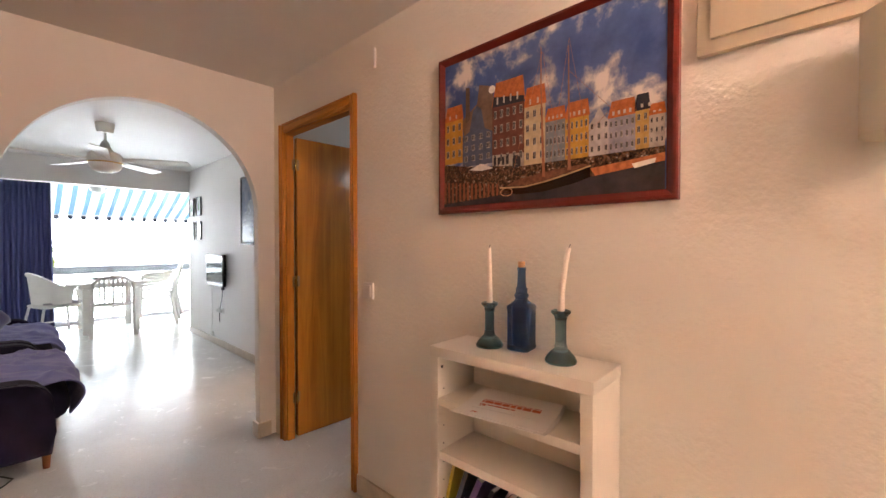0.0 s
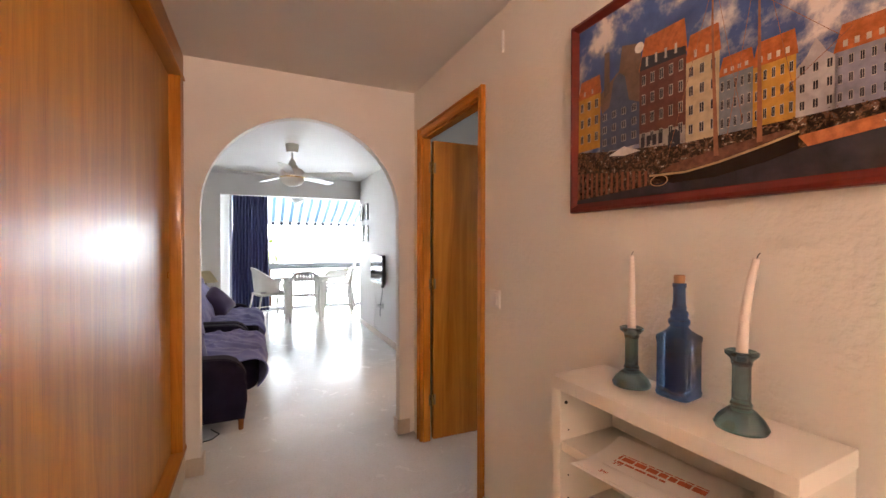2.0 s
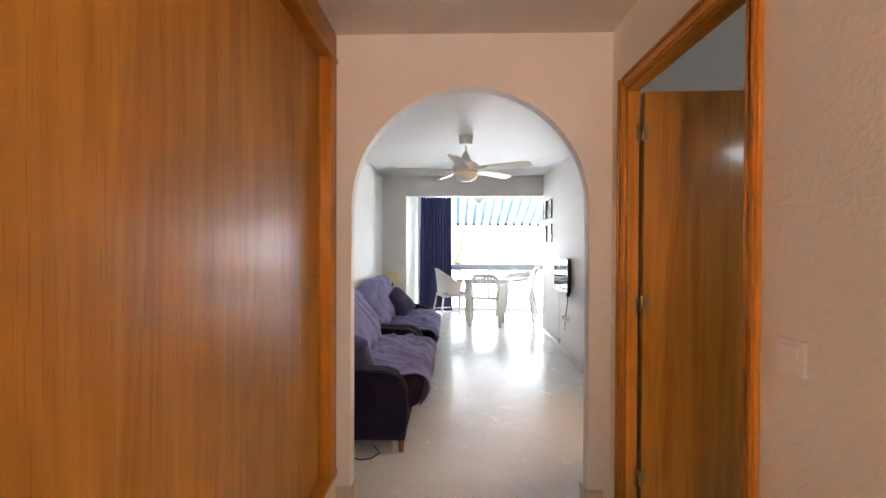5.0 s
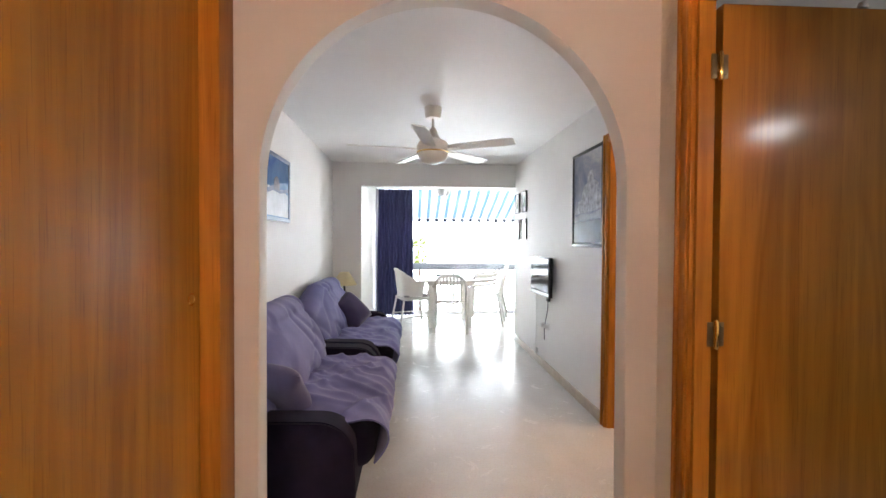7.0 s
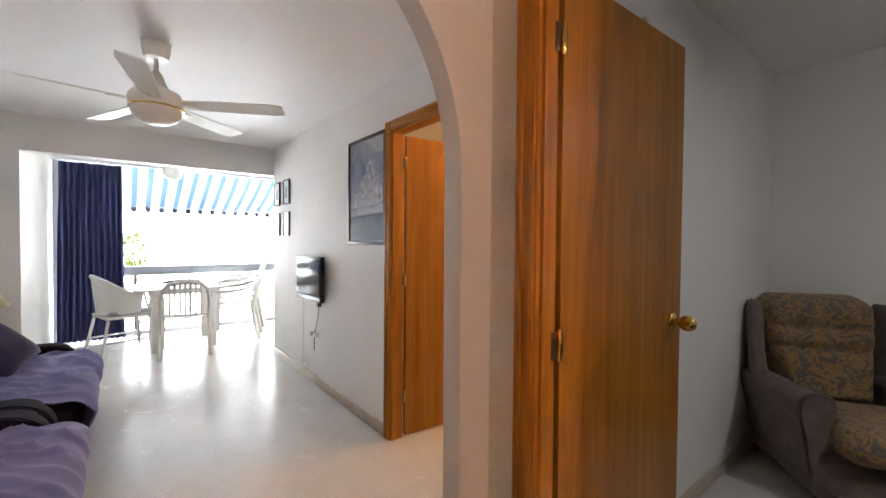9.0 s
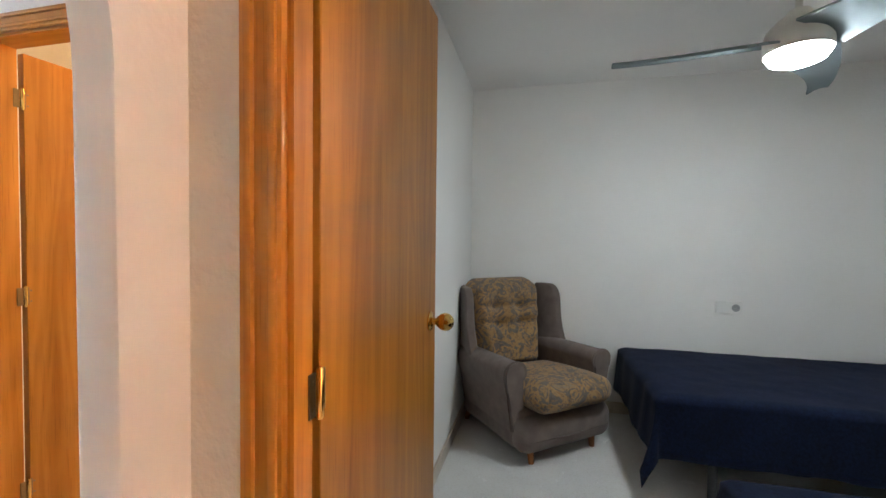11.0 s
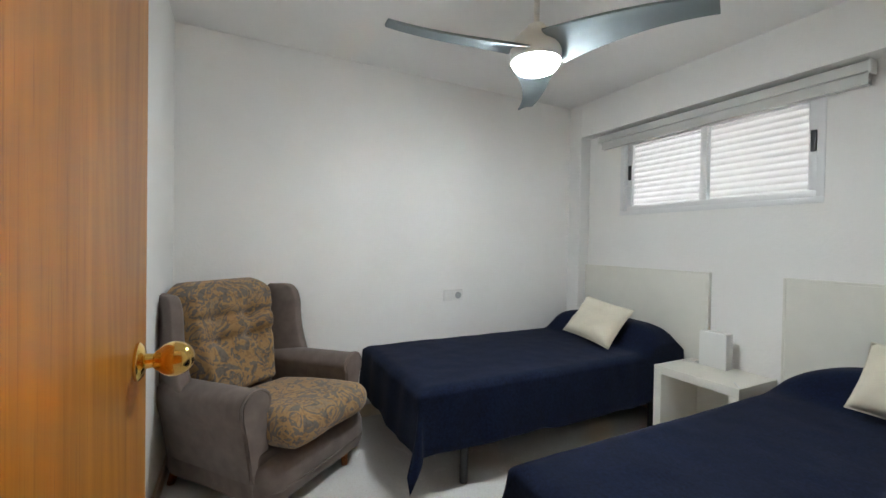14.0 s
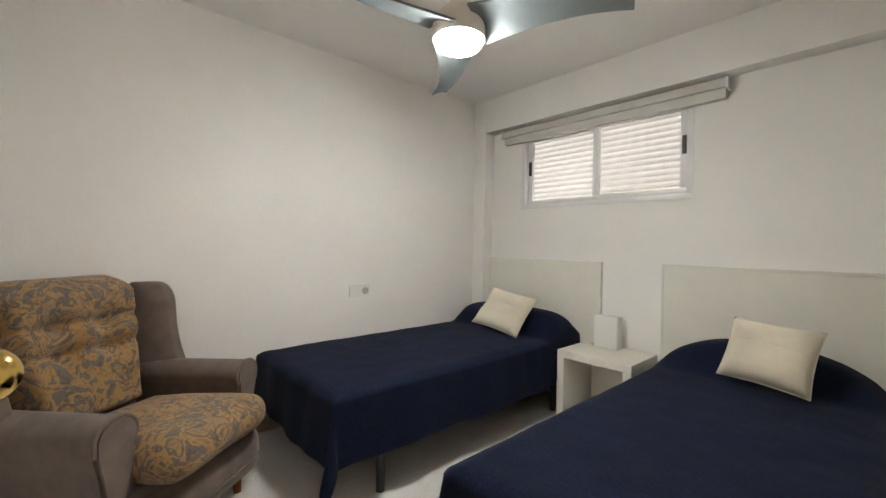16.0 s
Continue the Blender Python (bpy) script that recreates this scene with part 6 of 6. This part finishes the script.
part("outlet", lathe([(0.026, 0.0), (0.026, 0.004), (0.020, 0.0045), (0.019, 0.001), (0.004, 0.0)], seg=24, m=Matrix.Translation((BED_X1 - 0.016, 0.998, 0.8425)) @ Matrix.Rotation(radians(-90), 4, "Y")), GREY_METAL, so, "round grey outlet")
for yy, zz in ((2.35, 1.86),):
    solid("wall_plug", lathe([(0.005, 0), (0.005, 0.004)], seg=10, m=Matrix.Translation((2.62, BED_Y1, zz)) @ Matrix.Rotation(radians(90), 4, "X")), GREY_METAL, "small metal screw in the white wall", "screw")


def wing_chair(m):
    c = thing("armchair", Matrix.Identity(4), "worn grey-brown wing chair with ochre patterned cushions", "armchair")
    part("seat_frame", softbox((-0.345, -0.34, 0.075), (0.345, 0.34, 0.34), 0.06, 10, 0.004, 5), GREY_PLUSH, c)
    # front apron with a bead
    part("apron", softbox((-0.345, -0.405, 0.075), (0.345, -0.25, 0.295), 0.07, 10, 0.003), GREY_PLUSH, c)
    part("apron_welt", tube([(-0.335, -0.37, 0.165), (-0.29, -0.405, 0.160), (-0.1, -0.410, 0.158), (0.1, -0.410, 0.158), (0.29, -0.405, 0.160), (0.335, -0.37, 0.165)], 0.006, 6), GREY_PLUSH, c)

    sm = Matrix.Translation((0, -0.145, 0.395)) @ Matrix.Rotation(radians(-5), 4, "X")
    part("seat_cushion", softbox((-0.285, -0.34, -0.085), (0.285, 0.31, 0.065), 0.074, 20, 0.010, 5, sm, puff=0.035, seed=3), BROCADE, c, "ochre scroll-patterned seat cushion", 80)
    # back frame, leaning
    bmx = Matrix.Translation((0, 0.26, 0.36)) @ Matrix.Rotation(radians(-13), 4, "X")
    part("back_frame", softbox((-0.31, 0.0, -0.22), (0.31, 0.13, 0.62), 0.06, 10, 0.004, 5, bmx), GREY_PLUSH, c)

    def back_fn(u, v):
        a, h = 2 * u - 1, v
        half = 0.225 + 0.08 * min(1.0, h / 0.7)
        half *= 1 - 0.26 * max(0.0, (h - 0.82) / 0.18) ** 2.5
        x = a * half
        z = 0.04 + 0.65 * h
        edge = min(1.0, (1 - abs(a)) / 0.22) ** 0.5 * min(1.0, (1 - h) / 0.15 + 0.02) ** 0.5 * min(1.0, h / 0.06 + 0.2) ** 0.5
        bulge = 0.14 * edge
        for (bx, bh) in ((-0.10, 0.66), (0.10, 0.66), (-0.10, 0.47), (0.10, 0.47)):
            d2 = ((x - bx) / 0.055) ** 2 + ((h - bh) / 0.075) ** 2
            bulge -= 0.050 * math.exp(-d2)
        for bh in (0.66, 0.47):
            bulge -= 0.026 * math.exp(-((h - bh) / 0.035) ** 2) * min(1.0, (1 - abs(a)) / 0.25)
        bulge += 0.006 * noise.noise(Vector((x * 9, z * 9, 2)))
        return bmx @ Vector((x, -bulge + 0.005, z))

    bc = part("back_cushion", sheet(back_fn, 44, 56, 0.012), BROCADE, c, "buttoned ochre scroll-patterned back cushion", 80)
    for (bx, bh) in ((-0.10, 0.66), (0.10, 0.66), (-0.10, 0.47), (0.10, 0.47)):
        p = back_fn((bx / 0.27 + 1) / 2, bh)
        part("button", lathe([(0.011, -0.004), (0.012, 0.002), (0.006, 0.007)], seg=14, m=Matrix.Translation(p) @ Matrix.Rotation(radians(77), 4, "X")), BROCADE, bc)
    for sx in (-1, 1):
        # wing: a curved pad running from the top of the back down onto the arm
        def wing_fn(u, v, sx=sx):
            z = 0.46 + 0.53 * v
            back = 0.36 + 0.23 * (z - 0.36)
            front = 0.17 - 0.14 * (1 - v) ** 3
            x = sx * (0.315 + 0.06 * u ** 1.5)
            return Vector((x, back + (front - back) * u, z))

        wv = softbox((0, 0, -0.5), (1, 1, 0.5), 0.24, 16)
        for q in wv.verts:
            q.co = wing_fn(q.co.x, q.co.y) + Vector((sx * q.co.z * 0.085, 0, 0))
        part("wing", wv, GREY_PLUSH, c, smooth=80)
        # arm: padded, with a rolled front
        out = [(0.0, 0.20), (0.055, 0.20), (0.06, 0.42), (0.072, 0.50)] + [(0.0 + 0.075 * math.cos(radians(d)), 0.545 + 0.065 * math.sin(radians(d))) for d in range(-10, 191, 20)] + [(-0.06, 0.50), (-0.05, 0.42), (-0.05, 0.20)]
        bm = prism(out, lambda a, z, d: Vector((sx * (0.335 - 0.13 * max(0.0, 0.48 - z)) + a * sx * (1.0 + 0.10 * (0.28 - d)), d, z - 0.025 * max(0.0, (z - 0.2) / 0.4) * (d + 0.30) / 0.58)), -0.30, 0.28)
        bmesh.ops.subdivide_edges(bm, edges=[e for e in bm.edges if abs(e.verts[0].co.y - e.verts[1].co.y) > 0.3], cuts=6)
        arm = part("arm", bm, GREY_PLUSH, c, smooth=70)
        pts = [Vector((sx * 0.335 + a * sx * 1.0, -0.304, z)) for a, z in out[3:-2]]
        part("front_welt", tube(pts, 0.008, 8), GREY_PLUSH, arm)
        part("front_facing", prism([(a * 0.88, z * 0.99 + 0.002) for a, z in out], lambda a, z, d: Vector((sx * (0.335 - 0.13 * max(0.0, 0.48 - z)) + a * sx, d, z)), -0.314, -0.295), GREY_PLUSH, arm)
        part("leg", tube([(sx * 0.235, -0.335, 0.0), (sx * 0.24, -0.32, 0.14)], 0.017, 12, taper=0.026), LEG_WOOD, c, "turned light wooden foot")
        part("leg", tube([(sx * 0.285, 0.36, 0.0), (sx * 0.28, 0.30, 0.14)], 0.017, 12, taper=0.026), LEG_WOOD, c, "turned light wooden foot")
    c.matrix_basis = m
    return c


wing_chair(pose(3.735, 2.41, 0, 0, 0, -51) @ Matrix.Diagonal((1.02, 0.98, 0.985, 1.0)))


def bedroom_fan(x, y):
    f = thing("ceiling_fan", (x, y, 2.006), "pale grey three-blade ceiling fan with its lamp lit", "ceiling fan")
    part("canopy", lathe([(0.03, 2.43), (0.062, 2.435), (0.066, 2.465), (0.066, 2.509), (0.02, 2.5095)], (x, y, 0), 32), FAN_WHITE, f)
    part("rod", tube([(x, y, 2.22), (x, y, 2.44)], 0.012, 14), FAN_WHITE, f)
    part("motor", lathe([(0.018, 2.222), (0.036, 2.215), (0.046, 2.198), (0.072, 2.178), (0.102, 2.146), (0.112, 2.112), (0.111, 2.085), (0.106, 2.066)], (x, y, 0), 40), FAN_WHITE, f)
    part("lamp_ring", lathe([(0.104, 2.055), (0.108, 2.053), (0.110, 2.060), (0.110, 2.066), (0.104, 2.066)], (x, y, 0), 40), FAN_WHITE, f)
    lamp = glow("fan_lamp_diffuser", (0.93, 0.97, 1.0), FAN_LAMP_GLOW)
    part("lamp", lathe([(0.103, 2.0615), (0.100, 2.042), (0.088, 2.024), (0.060, 2.012), (0.02, 2.007), (0.003, 2.0065)], (x, y, 0), 36), lamp, f, "lit cool-white lamp diffuser")
    for k in range(3):
        a0 = radians(80 + 120 * k)

        def blade(u, v, a0=a0):
            r = 0.085 + 0.585 * u
            chord = 0.155 * (1 - 0.28 * u) * (0.78 + 0.5 * u * (1 - u) + 0.62 * (1 - u) ** 2)
            sweep = 0.30 * u * u - 0.10 * u
            off = (v - 0.5) * chord
            tilt = radians(17 - 4 * u)
            z = 2.102 + 0.010 * u - off * math.sin(tilt) - 0.03 * u * u + 0.010 * math.sin(math.pi * v)
            a = a0 + sweep * 0.5
            px, py = r * math.cos(a), r * math.sin(a)
            return Vector((x + px - off * math.cos(tilt) * math.sin(a), y + py + off * math.cos(tilt) * math.cos(a), z))

        b = part("blade", sheet(blade, 28, 8, 0.009), FAN_GREY, f, "curved propeller-shaped blade", 60)
        for q in range(3):
            pts = [blade(0.10 + 0.05 * q + 0.16 * s, 0.20 + 0.20 * q + 0.10 * math.sin(math.pi * s)) + Vector((0, 0, -0.006)) for s in [i / 8 for i in range(9)]]
            part("groove_line", tube(pts, 0.0025, 6), FAN_GREY, b)


bedroom_fan(2.80, 1.40)
